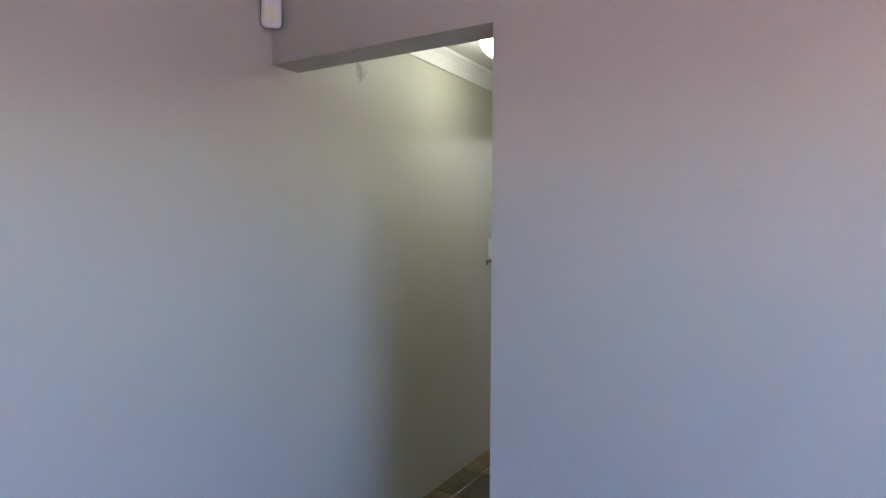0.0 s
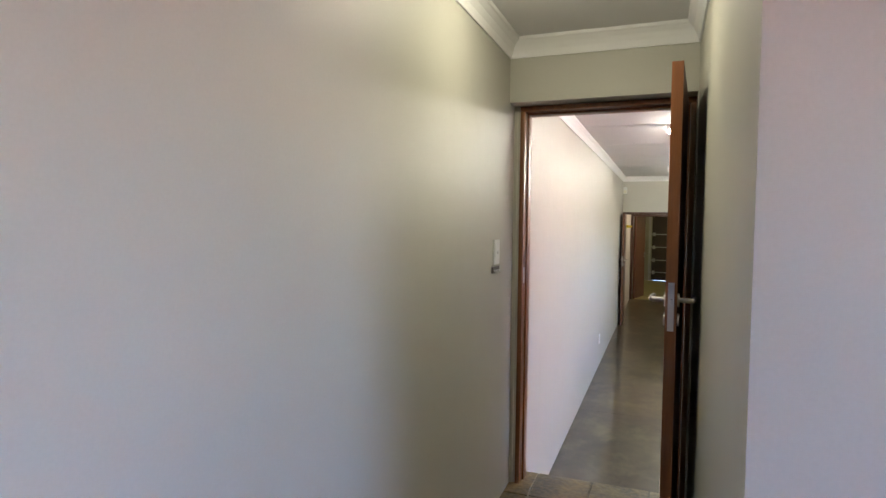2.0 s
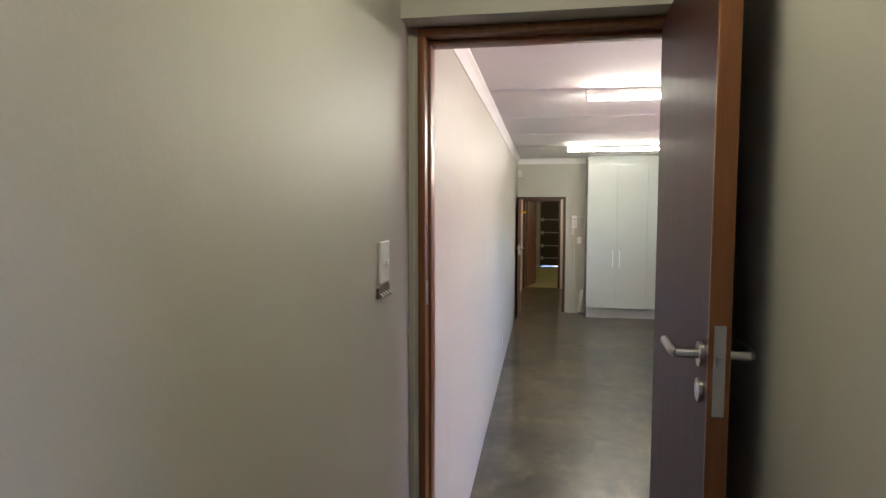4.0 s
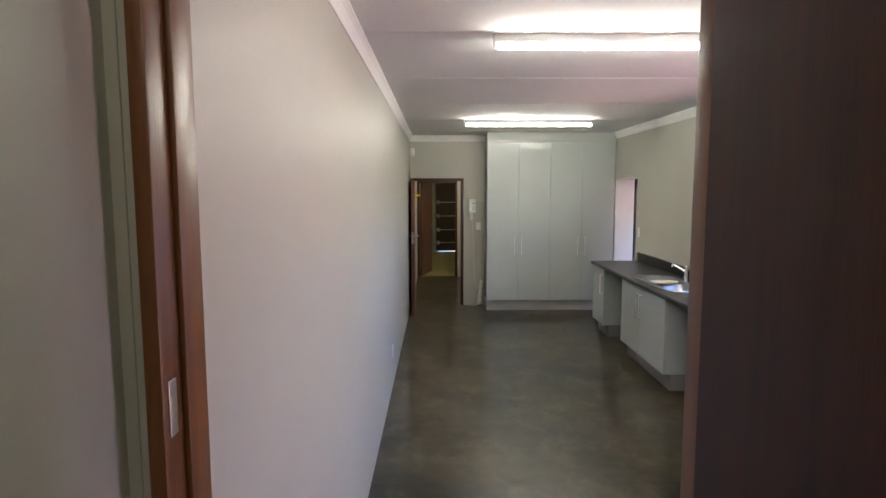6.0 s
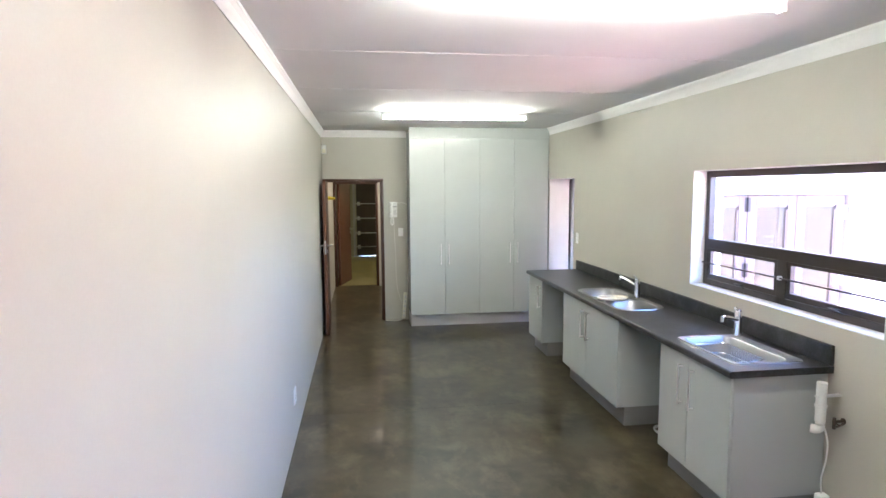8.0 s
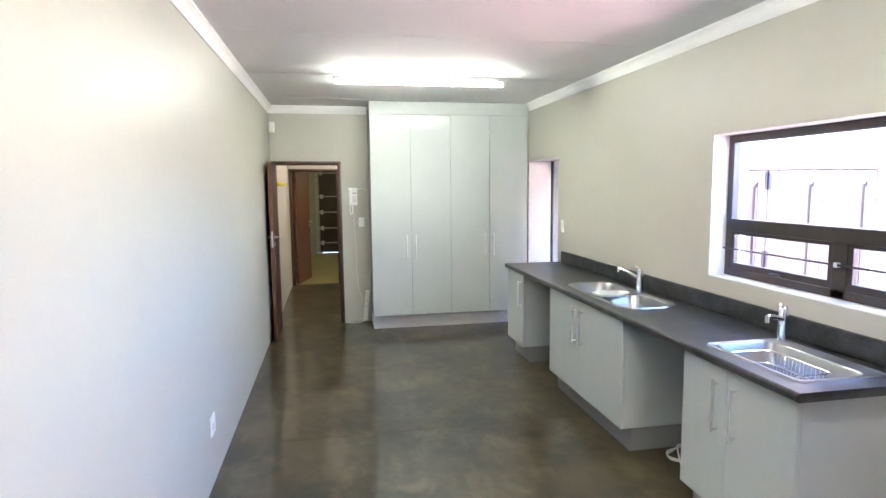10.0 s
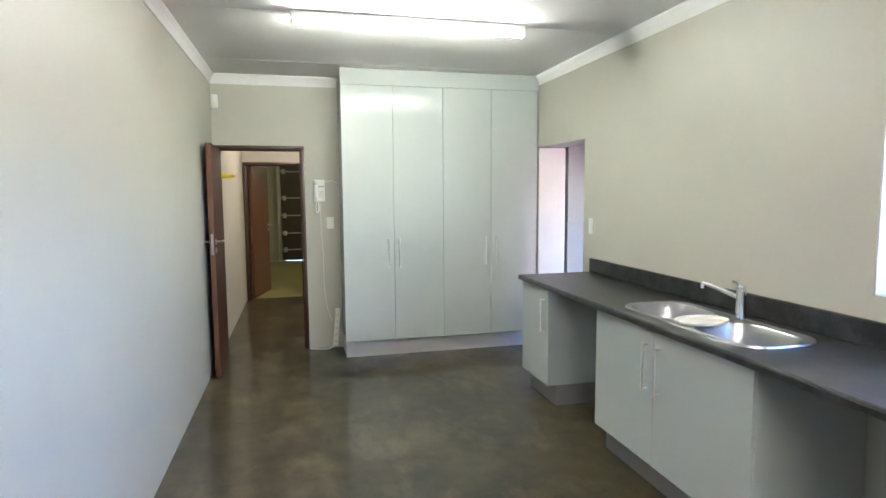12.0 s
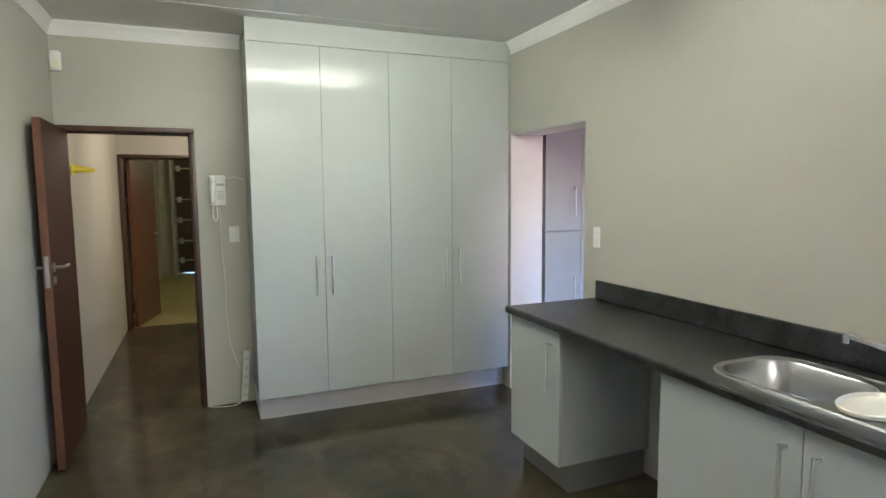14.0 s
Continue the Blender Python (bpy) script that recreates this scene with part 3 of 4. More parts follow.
# ---- wing and courtyard seen through the window and the opening ----
def wing():
    y, yi = 5.0, 5.16
    x0, x1, top = 3.500, 5.07, 1.857
    bm = box(XO, x0, y, yi, -0.2, 2.95)
    box(x0, x1, y, yi, top, 2.95, bm=bm)
    box(x1, 6.6, y, yi, -0.2, 2.95, bm=bm)
    structure("wall_wing_south", bm, OUTWALL, "white rendered outside wall round folding doors", "wall")
    structure("wall_wing_east", box(6.45, 6.6, yi, YN + 0.12, -0.2, 2.95), PAINT, "greige plastered wall of the side room", "wall")
    structure("wall_wing_north", box(XO, 6.6, YN + 0.12, YN + 0.25, 0, 2.95), PAINT, "pale plastered wall of the side room", "wall")
    structure("floor_wing", box(XE, 6.6, y, YN + 0.12, -0.14, -0.001), CEMENT, "dark cement floor of the side room", "floor")
    structure("ceiling_wing", box(XO, 6.45, yi, YN + 0.12, ZK, 2.95), CEILING, "white ceiling of the side room", "ceiling")
    bm = box(XE + 0.001, XO + 0.03, 8.097, 8.103, 0, 2.04)
    box(XE + 0.002, XO, 7.133, 8.097, 2.0415, 2.0455, bm=bm)
    structure("opening_reveal", bm, REVEAL, "white plastered reveal of the opening to the side room", "reveal")
    t = thing("folding_door", ((x0 + x1) / 2, y, -0.12), "pale pinkish-grey folding door with three glazed leaves", "folding door")
    edges = [3.535, 4.023, 4.516, 5.010]
    for a, b in zip(edges, edges[1:]):
        z0, z1 = -0.10, top - 0.008
        yf, yb = y + 0.08, y + 0.12
        bm = box(a + 0.002, a + 0.085, yf, yb, z0, z1, 0.004)
        box(b - 0.085, b - 0.002, yf, yb, z0, z1, 0.004, bm=bm)
        box(a + 0.085, b - 0.085, yf, yb, z1 - 0.095, z1, 0.004, bm=bm)
        box(a + 0.085, b - 0.085, yf, yb, z0, z0 + 0.24, 0.004, bm=bm)
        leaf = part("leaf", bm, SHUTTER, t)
        bm = box(a + 0.085, a + 0.100, yf + 0.006, yb - 0.006, z0 + 0.24, z1 - 0.095)
        box(b - 0.100, b - 0.085, yf + 0.006, yb - 0.006, z0 + 0.24, z1 - 0.13, bm=bm)
        box(a + 0.100, b - 0.100, yf + 0.006, yb - 0.006, z1 - 0.110, z1 - 0.095, bm=bm)
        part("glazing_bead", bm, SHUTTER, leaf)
        p = part("pane", box(a + 0.098, b - 0.098, yf + 0.016, yf + 0.021, z0 + 0.24, z1 - 0.108), TINTED, leaf)
        p.visible_shadow = False
    for x, zs in ((4.023, (1.70, 1.10, 0.2)), (5.015, (1.62, 1.0, 0.2))):
        for z in zs:
            bm = rod((x, y + 0.072, z), (x, y + 0.072, z + 0.13), 0.012, 10)
            box(x - 0.028, x + 0.028, y + 0.075, y + 0.082, z, z + 0.13, 0.002, bm=bm)
            part("hinge", bm, BLACK if x < 4.5 else ZINC, t, "butt hinge", True)
    # tall unit in the side room
    t = thing("tall_cupboard", (3.9, 8.12, 0), "light grey tall cupboard with upper and lower doors", "cupboard")
    part("body", box(3.478, 4.35, 8.142, 8.64, 0.0, 2.3), BOARD, t)
    for z0, z1, hz in ((0.12, 1.264, 0.635), (1.276, 2.298, 1.388)):
        for a, b, hx in ((3.482, 3.83, 3.757), (3.834, 4.348, 3.90)):
            d = part("door", box(a, b, 8.116, 8.1405, z0, z1, 0.0015), BOARD, t)
            bar_handle(d, (hx, 8.116, hz), (hx, 8.116, hz + 0.25), (0, -1, 0))


def bar_handle(parent, a, b, out, reach=0.032, r=0.006):
    """A straight bar on two posts between a and b, standing off along out."""
    a, b, out = Vector(a), Vector(b), Vector(out)
    w = (b - a).normalized() * 0.012
    bm = rod(a + out * reach, b + out * reach, r, 12)
    rod(a + w, a + w + out * reach, r * 0.95, 10, bm=bm)
    rod(b - w, b - w + out * reach, r * 0.95, 10, bm=bm)
    return part("handle", bm, SATIN, parent, "satin steel bar handle", True)


wing()
structure("ground", box(-60, 60, -60, 60, -0.35, -0.16), PAVING, "sunlit reddish brick paving of the courtyard", "ground")
# Unseen wall, added to keep low sky light off the upper walls indoors.
structure("wall_sky_blocker", box(7.2, 7.4, -14, 17.2, -0.16, 2.1), PAINT, "unseen greige wall added to block low sky light", "wall")
# Out of view; hung here to cut the sky light on the doors.
structure("eave", box(XO + 0.02, 6.9, 4.4, 5.0, 2.62, 2.72), OUTWALL, "unseen white overhang added to shade the folding doors", "eave")


# ---- wall of cupboards ----
def wardrobe():
    yf = 8.112
    t = thing("built_in_cupboard", (2.15, yf, 0), "light grey built-in cupboard from floor to ceiling with four tall doors", "cupboard")
    part("body", box(1.198, XE - 0.004, yf + 0.020, YN - 0.002, 0.175, 2.70), BOARD, t)
    part("plinth", box(1.205, XE - 0.004, yf + 0.112, YN - 0.02, 0, 0.176, 0.002), PLINTH, t, "white plinth board")
    part("fascia", box(1.192, XE - 0.004, yf + 0.001, yf + 0.019, 2.596, ZK - 0.002, 0.001), BOARD, t)
    xs = [1.192, 1.673, 2.160, 2.648, XE - 0.012]
    for k in range(4):
        a, b = xs[k], xs[k + 1]
        d = part("door", box(a + 0.0015, b - 0.0015, yf, yf + 0.018, 0.180, 2.592, 0.0018), BOARD, t)
        hx = b - 0.06 if k % 2 == 0 else a + 0.05
        bar_handle(d, (hx, yf, 0.885), (hx, yf, 1.165), (0, -1, 0), 0.03, 0.0065)


wardrobe()

# ---- sink run ----
ZT = 0.930
XF = 2.547


def base_cabinet(y0, y1, splits, handles):
    t = thing("base_cabinet", (2.85, (y0 + y1) / 2, 0), "grey melamine base cabinet under the dark worktop", "cabinet", "base cabinets under the worktop")
    for a, b in ((y0, y0 + 0.018), (y1 - 0.018, y1)):
        part("side_panel", box(XF + 0.019, XE - 0.01, a, b, 0.162, ZT - 0.042, 0.001), BOARD, t)
    part("bottom_panel", box(XF + 0.019, XE - 0.01, y0 + 0.0185, y1 - 0.0185, 0.162, 0.180), BOARD, t)
    part("back_panel", box(XE - 0.016, XE - 0.010, y0 + 0.0185, y1 - 0.0185, 0.1805, ZT - 0.042), BOARD, t)
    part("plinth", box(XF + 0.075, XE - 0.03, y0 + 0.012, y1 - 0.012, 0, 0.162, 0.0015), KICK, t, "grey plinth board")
    ys = [y0, *splits, y1]
    for a, b in zip(ys, ys[1:]):
        d = part("door", box(XF, XF + 0.018, a + 0.0015, b - 0.0015, 0.160, ZT - 0.046, 0.0018), BOARD, t)
        for hy in handles:
            if a < hy < b:
                bar_handle(d, (XF, hy, 0.555), (XF, hy, 0.815), (-1, 0, 0))
    return t


base_cabinet(6.495, 7.0, [], [6.565])
base_cabinet(4.510, 5.787, [5.187], [5.242, 5.132])
base_cabinet(3.080, 3.852, [3.505], [3.570, 3.445])

A = (2.602, 3.035, 4.605, 5.66)
B = (2.605, 3.052, 3.145, 3.768)


def worktop():
    t = thing("worktop", (2.83, 4.95, ZT - 0.04), "dark mottled laminate worktop with a low upstand and two sink cut-outs", "worktop")
    bm = bmesh.new()
    y0, y1 = 3.05, 7.012
    xa = 2.622
    prof = [(2.513, ZT - 0.034), (2.513, ZT - 0.012), (2.517, ZT - 0.004), (2.525, ZT), (xa, ZT), (xa, ZT - 0.04), (2.521, ZT - 0.04)]
    u, v = [bm.verts.new((x, y0, z)) for x, z in prof], [bm.verts.new((x, y1, z)) for x, z in prof]
    for k in range(len(prof)):
        bm.faces.new((u[k], u[(k + 1) % len(prof)], v[(k + 1) % len(prof)], v[k]))
    bm.faces.new(u)
    bm.faces.new(v)
    xb = 3.0
    for a, b in ((y0, B[2] + 0.02), (B[3] - 0.02, A[2] + 0.02), (A[3] - 0.02, y1)):
        box(xa, xb, a, b, ZT - 0.04, ZT, bm=bm)
    # the rounded corners of the double sink's cut-out
    for a, b, reach in ((0.02, 0.045, 0.046), (0.045, 0.075, 0.018)):
        for c, d in ((A[2] + a, A[2] + b), (A[3] - b, A[3] - a)):
            box(xa, xa + reach, c, d, ZT - 0.04, ZT, bm=bm)
            box(xb - reach + 0.008, xb, c, d, ZT - 0.04, ZT, bm=bm)
    box(xb, XE - 0.002, y0, y1, ZT - 0.04, ZT, bm=bm)
    part("top", bm, STONE, t)
    bm = box(XE - 0.024, XE - 0.002, y0, 6.98, ZT + 0.001, ZT + 0.118, 0.006, 3)
    part("upstand", bm, STONE, t, "dark laminate upstand along the wall")


worktop()


def bowl(bm, x0, x1, y0, y1, r, z, depth, taper=0.025):
    """Opens a rounded bowl; returns its top loop."""
    top = ring(bm, rounded(x0, x1, y0, y1, r, z))
    a = ring(bm, rounded(x0 + 0.006, x1 - 0.006, y0 + 0.006, y1 - 0.006, r - 0.004, z - 0.008))
    b = ring(bm, rounded(x0 + taper, x1 - taper, y0 + taper, y1 - taper, r - 0.01, z - depth + 0.03))
    c = ring(bm, rounded(x0 + taper + 0.03, x1 - taper - 0.03, y0 + taper + 0.03, y1 - taper - 0.03, max(r - 0.03, 0.012), z - depth))
    for p, q in ((top, a), (a, b), (b, c)):
        bridge(bm, p, q)
    bm.faces.new(c)
    return top


def sink(name, size, bowls, r, label):
    x0, x1, y0, y1 = size
    z = ZT + 0.007
    t = thing(name, ((x0 + x1) / 2, (y0 + y1) / 2, ZT), label, "sink")
    bm = bmesh.new()
    foot = ring(bm, rounded(x0, x1, y0, y1, r, ZT + 0.0005, 8))
    lip = ring(bm, rounded(x0 + 0.004, x1 - 0.004, y0 + 0.004, y1 - 0.004, r - 0.004, z + 0.001, 8))
    flat = ring(bm, rounded(x0 + 0.014, x1 - 0.014, y0 + 0.014, y1 - 0.014, r - 0.012, z - 0.003, 8))
    bridge(bm, foot, lip)
    bridge(bm, lip, flat)
    loops = [flat]
    for bx0, bx1, by0, by1, br, depth in bowls:
        loops.append(bowl(bm, bx0, bx1, by0, by1, br, z - 0.003, depth))
    edges = []
    for lp in loops:
        for k in range(len(lp)):
            e = bm.edges.get((lp[k], lp[(k + 1) % len(lp)]))
            edges.append(e)
    bmesh.ops.triangle_fill(bm, use_beauty=True, use_dissolve=False, edges=edges)
    part("basin", bm, STEEL, t, smooth=True)
    for bx0, bx1, by0, by1, br, depth in bowls:
        cx, cy, cz = (bx0 + bx1) / 2, (by0 + by1) / 2, z - 0.003 - depth
        bm = rod((cx, cy, cz), (cx, cy, cz + 0.004), 0.042, 24)
        rod((cx, cy, cz + 0.004), (cx, cy, cz + 0.010), 0.018, 16, bm=bm)
        part("drain", bm, CHROME, t, "chrome drain with a plug", True)
    return t


sink("double_sink", A, [(2.632, 2.988, 5.185, 5.635, 0.125, 0.15), (2.632, 2.988, 4.632, 5.075, 0.125, 0.15)], 0.14,
     "stainless steel sink with two rounded bowls let into the worktop")
sink("single_sink", B, [(2.632, 2.975, 3.172, 3.742, 0.055, 0.17)], 0.035, "stainless steel sink with one square bowl let into the worktop")


def strainer():
    t = thing("colander_tray", (2.762, 5.105, ZT + 0.008), "cream plastic strainer tray resting between the sink bowls", "tray")
    bm = bmesh.new()
    n = 28
    rings = []
    for s, z in ((0.94, 0.006), (1.0, 0.020), (0.97, 0.023), (0.90, 0.010)):
        rings.append([bm.verts.new((2.762 + 0.145 * s * math.cos(2 * math.pi * k / n), 5.105 + 0.098 * s * math.sin(2 * math.pi * k / n), ZT + z)) for k in range(n)])
    for a, b in zip(rings, rings[1:]):
        bridge(bm, a, b)
    bm.faces.new(rings[0])
    bm.faces.new(rings[-1])
    part("tray", bm, CREAM, t, smooth=True)


strainer()


def mixer(x, y, aim, label):
    """A single-lever sink mixer whose spout points along aim."""
    z = ZT + 0.004
    t = thing("sink_mixer", (x, y, z), label, "tap", "sink mixers")
    bm = rod((x, y, z), (x, y, z + 0.012), 0.027, 24)
    rod((x, y, z + 0.012), (x, y, z + 0.15), 0.0255, 24, bm=bm, r2=0.0235)
    part("body", bm, CHROME, t, smooth=True)
    d = Vector((aim[0], aim[1], 0)).normalized()
    c = Vector((x, y, z + 0.112))
    bm = tube([c, c + d * 0.05 + Vector((0, 0, 0.012)), c + d * 0.13 + Vector((0, 0, 0.033)), c + d * 0.21 + Vector((0, 0, 0.048)), c + d * 0.232 + Vector((0, 0, 0.047))], 0.0132, 12)
    rod(c + d * 0.228 + Vector((0, 0, 0.056)), c + d * 0.229 + Vector((0, 0, 0.022)), 0.0150, 16, bm=bm)
    part("spout", bm, CHROME, t, smooth=True)
    top = Vector((x, y, z + 0.15))
    bm = rod(top, top + Vector((0, 0, 0.022)), 0.0230, 24, r2=0.0220)
    rod(top + Vector((0, 0, 0.022)), top + Vector((0, 0, 0.034)), 0.0220, 24, bm=bm, r2=0.013)
    tube([top + Vector((0, 0, 0.018)) + d * 0.005, top + Vector((0, 0, 0.040)) + d * 0.022, top + Vector((0, 0, 0.048)) + d * 0.050], 0.0085, 10, bm=bm)
    part("lever", bm, CHROME, t, smooth=True)


mixer(2.992, 5.105, (-0.25, 1.0), "chrome single-lever mixer tap behind the double sink")
mixer(3.028, 3.73, (-0.85, -0.53), "chrome single-lever mixer tap behind the single sink")


def basket():
    t = thing("wire_basket", (2.80, 3.50, ZT - 0.17), "chrome wire dish basket standing in the single sink", "basket")
    x0, x1, y0, y1 = 2.68, 2.925, 3.30, 3.70
    for z, g in ((ZT - 0.03, 0.0), (ZT - 0.09, 0.015), (ZT - 0.155, 0.03)):
        bm = tube(rounded(x0 + g, x1 - g, y0 + g, y1 - g, 0.05, z, 3), 0.0036, 6, closed=True, steps=2)
        part("hoop", bm, CHROME, t, smooth=True)
    for k in range(14):
        y = y0 + 0.05 + (y1 - y0 - 0.10) * k / 13
        bm = tube([(x0, y, ZT - 0.03), (x0 + 0.03, y, ZT - 0.155), (x1 - 0.03, y, ZT - 0.155), (x1, y, ZT - 0.03)], 0.0023, 5, steps=3)
        part("wire", bm, CHROME, t, smooth=True)


basket()


# ---- lights ----
def batten(y, x0, x1, ZK=ZK, lit=None, where="kitchen"):
    t = thing("fluorescent_light", ((x0 + x1) / 2, y, ZK), "lit white fluorescent batten light on the " + where + " ceiling", "ceiling light", "fluorescent lights on the ceilings")
    part("housing", box(x0, x1, y - 0.03, y + 0.03, ZK - 0.045, ZK - 0.001, 0.004), LAMPMETAL, t)
    for a, b in ((x0, x0 + 0.022), (x1 - 0.022, x1)):
        part("lamp_holder", box(a, b, y - 0.022, y + 0.022, ZK - 0.085, ZK - 0.040, 0.004), LAMPMETAL, t)
    part("tube", rod((x0 + 0.022, y, ZK - 0.064), (x1 - 0.022, y, ZK - 0.064), 0.014, 20), lit or TUBE, t, "glowing fluorescent tube", True)


batten(2.52, 0.745, 2.315)
batten(6.508, 0.775, 2.352)
# Garage batten is out of view, assumed from the olive light there.
batten(14.2, 1.6, 2.8, 2.6, GTUBE, "garage")


def dome(x, y, ZH, where, lit):
    t = thing("dome_light", (x, y, ZH), "lit opal glass dome light on the " + where + " ceiling", "ceiling light")
    part("base", rod((x, y, ZH - 0.03), (x, y, ZH - 0.001), 0.15, 40), LAMPMETAL, t, smooth=True)
    bm = bmesh.new()
    n, prev = 40, None
    for k in range(7):
        a = radians(90 * k / 6.5)
        cur = [bm.verts.new((x + 0.142 * math.cos(a) * math.cos(2 * math.pi * i / n), y + 0.142 * math.cos(a) * math.sin(2 * math.pi * i / n), ZH - 0.03 - 0.10 * math.sin(a))) for i in range(n)]
        if prev:
            bridge(bm, prev, cur)
        prev = cur
    bm.faces.new(prev)
    part("shade", bm, lit, t, "glowing opal glass shade", True)


dome(0.42, -1.02, ZH, "hall", DOME)
# Unseen passage lamp, added for the warm light on its walls.
dome(1.05, 10.4, 2.55, "passage", WARMDOME)


# ---- fittings on the walls ----
def plate(name, cx, cy, cz, w, h, normal, label, category, kind="switch"):
    """A switch or socket plate on a wall; normal is x, -x or -y."""
    def at(u0, u1, z0, z1, d0, d1, bevel):
        if normal == "x":
            return box(cx + d0, cx + d1, cy + u0, cy + u1, cz + z0, cz + z1, bevel)
        if normal == "-x":
            return box(cx - d1, cx - d0, cy + u0, cy + u1, cz + z0, cz + z1, bevel)
        return box(cx + u0, cx + u1, cy - d1, cy - d0, cz + z0, cz + z1, bevel)
    t = thing(name, (cx, cy, cz - h / 2), label, category)
    part("cover_plate", at(-w / 2, w / 2, -h / 2, h / 2, 0.0, 0.009, 0.003), PLASTIC, t)
    if kind == "switch":
        part("rocker", at(-0.004, 0.020, -0.010, 0.004, 0.009, 0.015, 0.002), PLASTIC, t)
        part("insert", at(-w * 0.36, w * 0.36, -h * 0.30, h * 0.30, 0.009, 0.0105, 0.0008), PLASTIC, t)
    else:
        for u in (-0.012, 0.012):
            part("pin_hole", at(u - 0.004, u + 0.004, -0.022, -0.014, 0.0085, 0.0095, 0.0), BLACK, t)
        part("pin_hole", at(-0.005, 0.005, -0.004, 0.006, 0.0085, 0.0095, 0.0), BLACK, t)
        part("rocker", at(-0.012, 0.012, 0.02, 0.034, 0.009, 0.013, 0.002), PLASTIC, t)
    return t


plate("light_switch", XH, -0.303, 1.724, 0.094, 0.122, "x", "white light switch on the hall wall beside the door frame", "light switch")
plate("light_switch", 1.100, YN, 1.298, 0.072, 0.118, "-y", "white light switch under the intercom", "light switch")
plate("light_switch", 1.238, YN, 1.298, 0.072, 0.118, "-y", "white light switch half hidden behind the tall cupboard", "light switch")
plate("light_switch", XE, 6.998, 1.312, 0.062, 0.128, "-x", "white light switch beside the opening", "light switch")
plate("wall_socket", 0, 4.665, 0.355, 0.115, 0.115, "x", "white wall socket low on the long wall", "socket", "socket")


def key_rail():
    t = thing("key_rail", (XH, -0.312, 1.622), "small dark tarnished metal key rail under the switch", "key rail")
    part("rail", box(XH, XH + 0.007, -0.372, -0.250, 1.624, 1.654, 0.002), DARKMETAL, t)
    for k in range(4):
        y = -0.352 + 0.027 * k
        bm = tube([(XH + 0.006, y, 1.637), (XH + 0.013, y, 1.632), (XH + 0.015, y, 1.625), (XH + 0.020, y, 1.631)], 0.002, 6)
        part("hook", bm, SATIN, t, smooth=True)


key_rail()


def sensor(name, x, y, z, normal, label):
    t = thing(name, (x, y, z - 0.07), label, "motion sensor")
    bm = box(x - 0.035, x + 0.035, y - 0.045, y, z - 0.065, z + 0.065, 0.016, 3)
    turn = {"-y": 0, "corner": 45}[normal]
    part("case", swing(bm, Vector((x, y, z)), turn), PLASTIC, t, smooth=True)
    bm = box(x - 0.024, x + 0.024, y - 0.0475, y - 0.043, z - 0.05, z + 0.005, 0.002)
    part("lens", swing(bm, Vector((x, y, z)), turn), CREAM, t, "milky lens")
    return t


sensor("wall_sensor", 0.037, YN, 2.482, "-y", "white passive alarm sensor high in the kitchen corner")
sensor("wall_sensor", XH + 0.026, YP0 - 0.026, 2.632, "corner", "white passive alarm sensor in the corner beside the passage head")


def intercom():
    y = YN
    t = thing("intercom_phone", (0.985, y, 1.52), "white wall intercom with a handset and a curled cord", "intercom")
    part("base", box(0.942, 1.052, y - 0.030, y, 1.515, 1.735, 0.006), PLASTIC, t)
    bm = box(0.945, 0.982, y - 0.056, y - 0.028, 1.530, 1.728, 0.011, 3)
    box(0.945, 0.982, y - 0.066, y - 0.030, 1.530, 1.575, 0.010, 3, bm=bm)
    box(0.945, 0.982, y - 0.066, y - 0.030, 1.685, 1.728, 0.010, 3, bm=bm)
    part("handset", bm, PLASTIC, t, smooth=True)
    part("name_strip", box(0.990, 1.046, y - 0.033, y - 0.029, 1.660, 1.676, 0.001), SILVER, t, "grey strip")
    for k in range(5):
        part("speaker_slot", box(0.993, 1.043, y - 0.032, y - 0.029, 1.560 + 0.014 * k, 1.565 + 0.014 * k, 0.0005), SILVER, t)
    bm = tube([(0.965, y - 0.03, 1.517), (0.958, y - 0.03, 1.455), (0.968, y - 0.03, 1.405), (0.988, y - 0.03, 1.420), (0.990, y - 0.02, 1.48), (0.984, y - 0.015, 1.517)], 0.0055, 8)
    part("cord", bm, PLASTIC, t, "white curled cord", True)
    t = thing("wall_cable", (1.03, y, 0.3), "thin grey-white cable stapled loosely down the wall", "cable")
    bm = tube([(1.005, y - 0.004, 1.52), (1.010, y - 0.004, 1.2), (1.024, y - 0.004, 0.95), (1.022, y - 0.004, 0.7), (1.045, y - 0.006, 0.45), (1.098, y - 0.01, 0.27)], 0.0021, 6)
    part("lead", bm, PLASTIC, t, smooth=True)
    bm = tube([(1.050, y - 0.004, 1.73), (1.08, y - 0.004, 1.715), (1.12, y - 0.004, 1.725), (1.196, y - 0.004, 1.70)], 0.0025, 6)
    part("lead", bm, PLASTIC, t, smooth=True)


intercom()


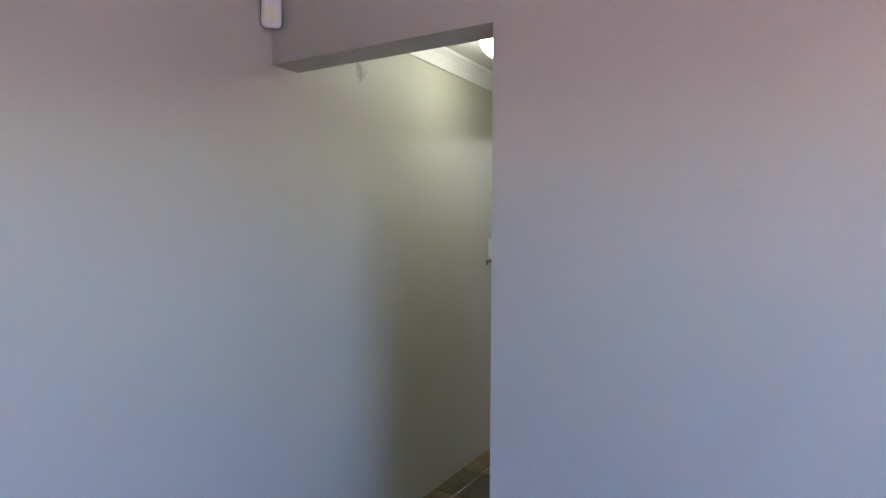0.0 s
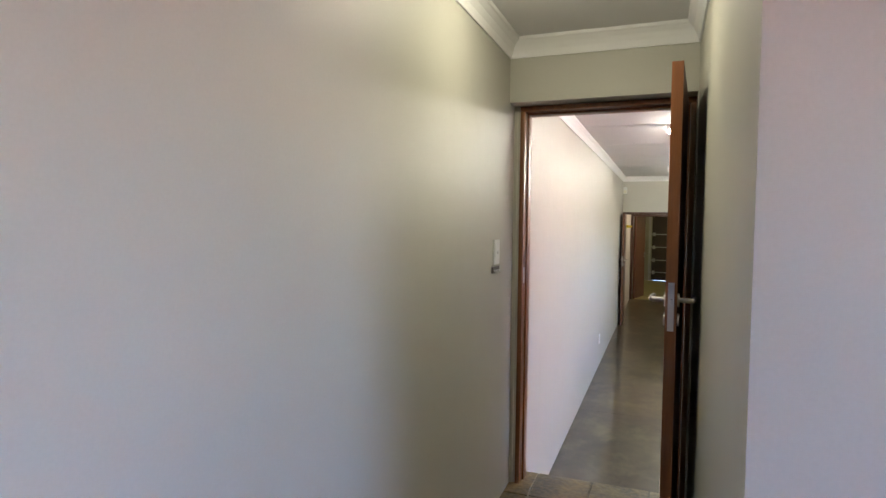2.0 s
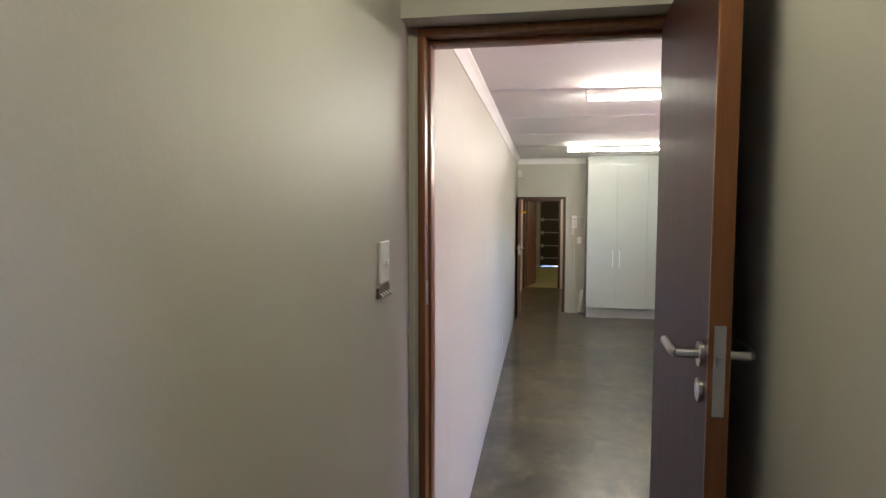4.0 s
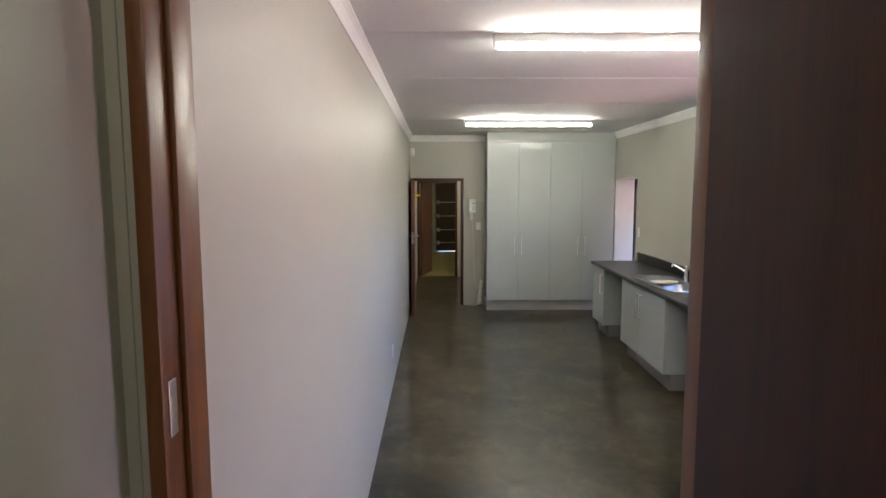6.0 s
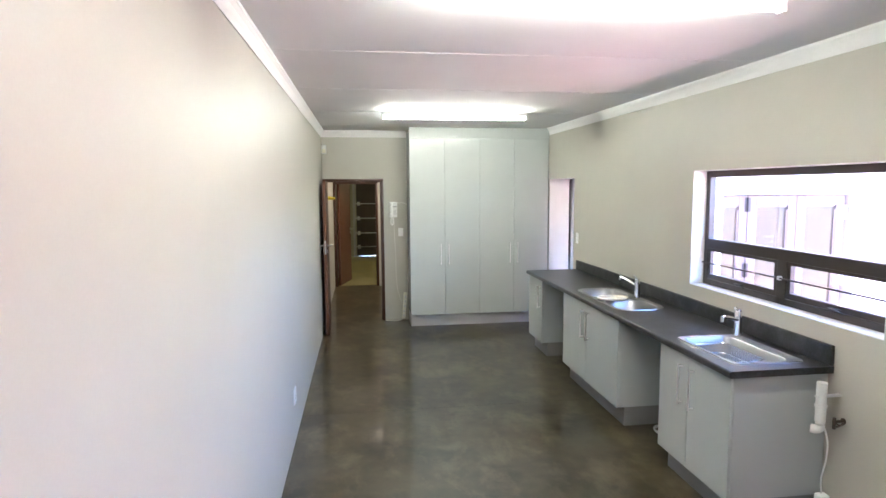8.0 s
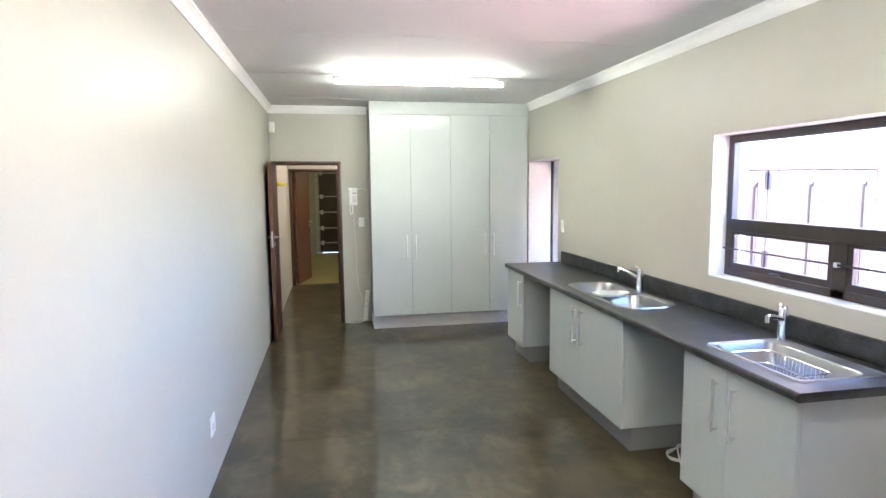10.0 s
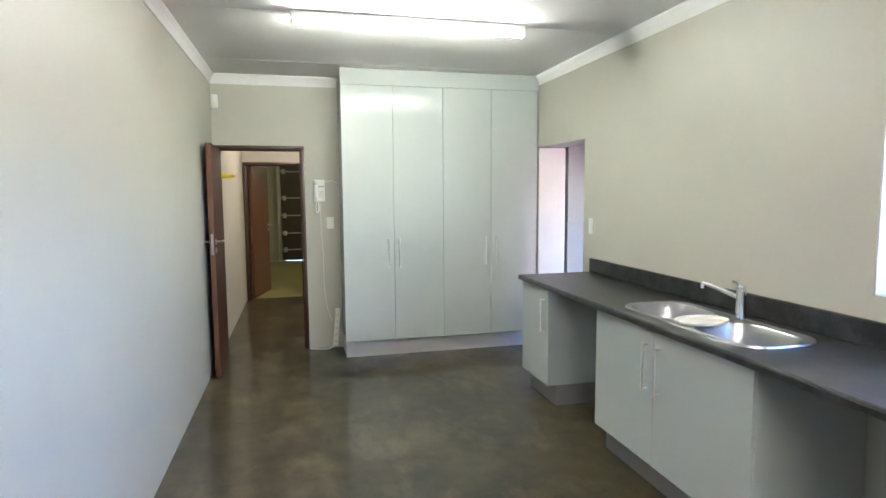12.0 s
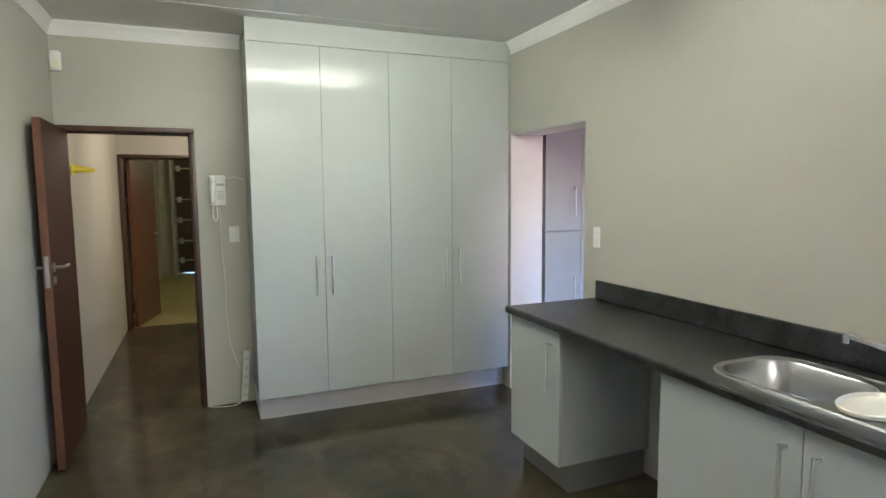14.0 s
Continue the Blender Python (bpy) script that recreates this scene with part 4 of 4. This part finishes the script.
def power_strip():
    y = YN - 0.02
    t = thing("power_strip", (1.115, y, 0.01), "cream multi-socket power strip standing against the wall", "power strip")
    lean = Matrix.Rotation(radians(5), 4, "Y")
    c = Vector((1.116, y, 0.02))

    def tilt(bm):
        bmesh.ops.transform(bm, verts=bm.verts, matrix=Matrix.Translation(c) @ lean @ Matrix.Translation(-c))
        return bm
    part("case", tilt(box(1.094, 1.146, y - 0.035, y, 0.025, 0.415, 0.006)), CREAM, t)
    for k in range(5):
        z = 0.075 + 0.07 * k
        outlet = part("outlet", tilt(rod((1.120, y - 0.036, z), (1.120, y - 0.034, z), 0.021, 18)), PLASTIC, t)
        for dx, dz in ((-0.008, -0.005), (0.008, -0.005), (0, 0.009)):
            part("pin_hole", tilt(rod((1.120 + dx, y - 0.0375, z + dz), (1.120 + dx, y - 0.0355, z + dz), 0.0035, 8)), BLACK, outlet)
    bm = tube([(1.116, y - 0.02, 0.03), (1.05, y - 0.05, 0.006), (0.95, y - 0.04, 0.006), (0.885, y - 0.01, 0.006), (0.865, y + 0.03, 0.006), (0.87, y + 0.03, 0.12)], 0.004, 8)
    part("lead", bm, CREAM, t, "cream flex lying on the floor", True)


power_strip()


def drain_pipe():
    x, y = 3.035, 3.0
    t = thing("waste_pipe", (x, y, 0.56), "white plastic waste pipe on the wall beside the cabinet", "pipe")
    bm = rod((x, y, 0.64), (x, y, 0.86), 0.027, 20)
    rod((x, y, 0.72), (x, y, 0.735), 0.031, 20, bm=bm)
    tube([(x, y, 0.65), (x, y, 0.605), (x - 0.012, y + 0.012, 0.59), (x - 0.03, y + 0.03, 0.59)], 0.025, 14, bm=bm)
    part("pipe", bm, PLASTIC, t, smooth=True)
    part("clip", box(x - 0.034, XE, y - 0.012, y + 0.012, 0.775, 0.787, 0.002), SATIN, t, "steel pipe clip")
    t = thing("stop_tap", (3.12, 2.955, 0.58), "small tarnished metal stop tap on the wall", "tap")
    bm = rod((XE, 2.965, 0.645), (3.085, 2.965, 0.645), 0.008, 12)
    rod((XE, 2.965, 0.645), (XE - 0.006, 2.965, 0.645), 0.017, 16, bm=bm)
    rod((3.092, 2.965, 0.668), (3.092, 2.965, 0.605), 0.009, 12, bm=bm)
    part("valve", bm, DARKMETAL, t, smooth=True)
    bm = rod((3.092, 2.960, 0.640), (3.092, 2.928, 0.640), 0.004, 10)
    rod((3.070, 2.925, 0.632), (3.118, 2.925, 0.650), 0.0055, 10, bm=bm)
    part("handle", bm, DARKMETAL, t, smooth=True)
    t = thing("extension_lead", (3.032, 2.95, 0.0), "white plug adapter on its flex beside the cabinet", "extension lead")
    bm = tube([(3.055, 2.985, 0.60), (3.06, 2.965, 0.52), (3.045, 2.955, 0.42), (3.030, 2.96, 0.33), (3.032, 2.955, 0.24)], 0.0045, 8)
    part("flex", bm, PLASTIC, t, smooth=True)
    part("adapter", box(3.002, 3.062, 2.925, 2.975, 0.0, 0.24, 0.008, 3), PLASTIC, t, smooth=True)
    for k in range(2):
        for dx in (-0.010, 0.010):
            part("pin_hole", rod((3.032 + dx, 2.9255, 0.12 + 0.06 * k), (3.032 + dx, 2.9235, 0.12 + 0.06 * k), 0.004, 8), BLACK, t)


drain_pipe()


def floor_cable():
    t = thing("coiled_cable", (2.92, 4.2, 0), "white cable lying in loose loops on the floor between the cabinets", "cable")
    pts = [(3.10, 3.93, 0.10), (3.09, 4.02, 0.01)]
    for k in range(26):
        a = 0.6 + 0.55 * k
        q = 0.135 + 0.018 * math.sin(1.7 * k)
        pts.append((2.965 + q * math.cos(a), 4.375 + 0.92 * q * math.sin(a), 0.006 + 0.0035 * (k // 6)))
    pts.append((2.80, 4.20, 0.006))
    part("flex", tube(pts, 0.0055, 8), PLASTIC, t, smooth=True)


floor_cable()


# ---- slate tiles of the hall ----
def tiles():
    floor = bpy.data.objects["floor_hall"]
    size, gap = 0.30, 0.008
    shared = None
    for i in range(-1, 11):
        for j in range(-24, 1):
            x0, y0 = 0.12 + i * size, -0.08 + j * size
            limit = HX if y0 > YP0 - 0.02 else XE
            x1, y1 = min(x0 + size, limit) - gap, min(y0 + size, YK) - gap
            x0, y0 = max(x0, XH), max(y0, -7.0)
            if x1 - x0 < 0.03 or y1 - y0 < 0.03:
                continue
            whole = abs(x1 - x0 - size + gap) < 1e-6 and abs(y1 - y0 - size + gap) < 1e-6
            if whole and shared:
                tile = new("tile", shared)
            elif whole:
                tile = part("tile", box(0, size - gap, 0, size - gap, FH - 0.010, FH, 0.003, 1), SLATE)
                shared = tile.data
            else:
                tile = part("tile", box(x0, x1, y0, y1, FH - 0.010, FH, 0.003, 1), SLATE)
            tile.parent = floor
            if whole:
                tile.location = (x0, y0, random.uniform(-0.0015, 0.0015))


tiles()


def cabinet_fitting():
    t = thing("pipe_fitting", (2.61, 3.865, 0.80), "small dark metal fitting on the cabinet side under the worktop", "fitting")
    part("plate", box(2.590, 2.630, 3.8515, 3.858, 0.80, 0.838, 0.001), SATIN, t)
    bm = rod((2.605, 3.858, 0.818), (2.605, 3.892, 0.818), 0.009, 12)
    rod((2.605, 3.885, 0.818), (2.575, 3.885, 0.812), 0.006, 10, bm=bm)
    part("spigot", bm, BLACK, t, smooth=True)


cabinet_fitting()
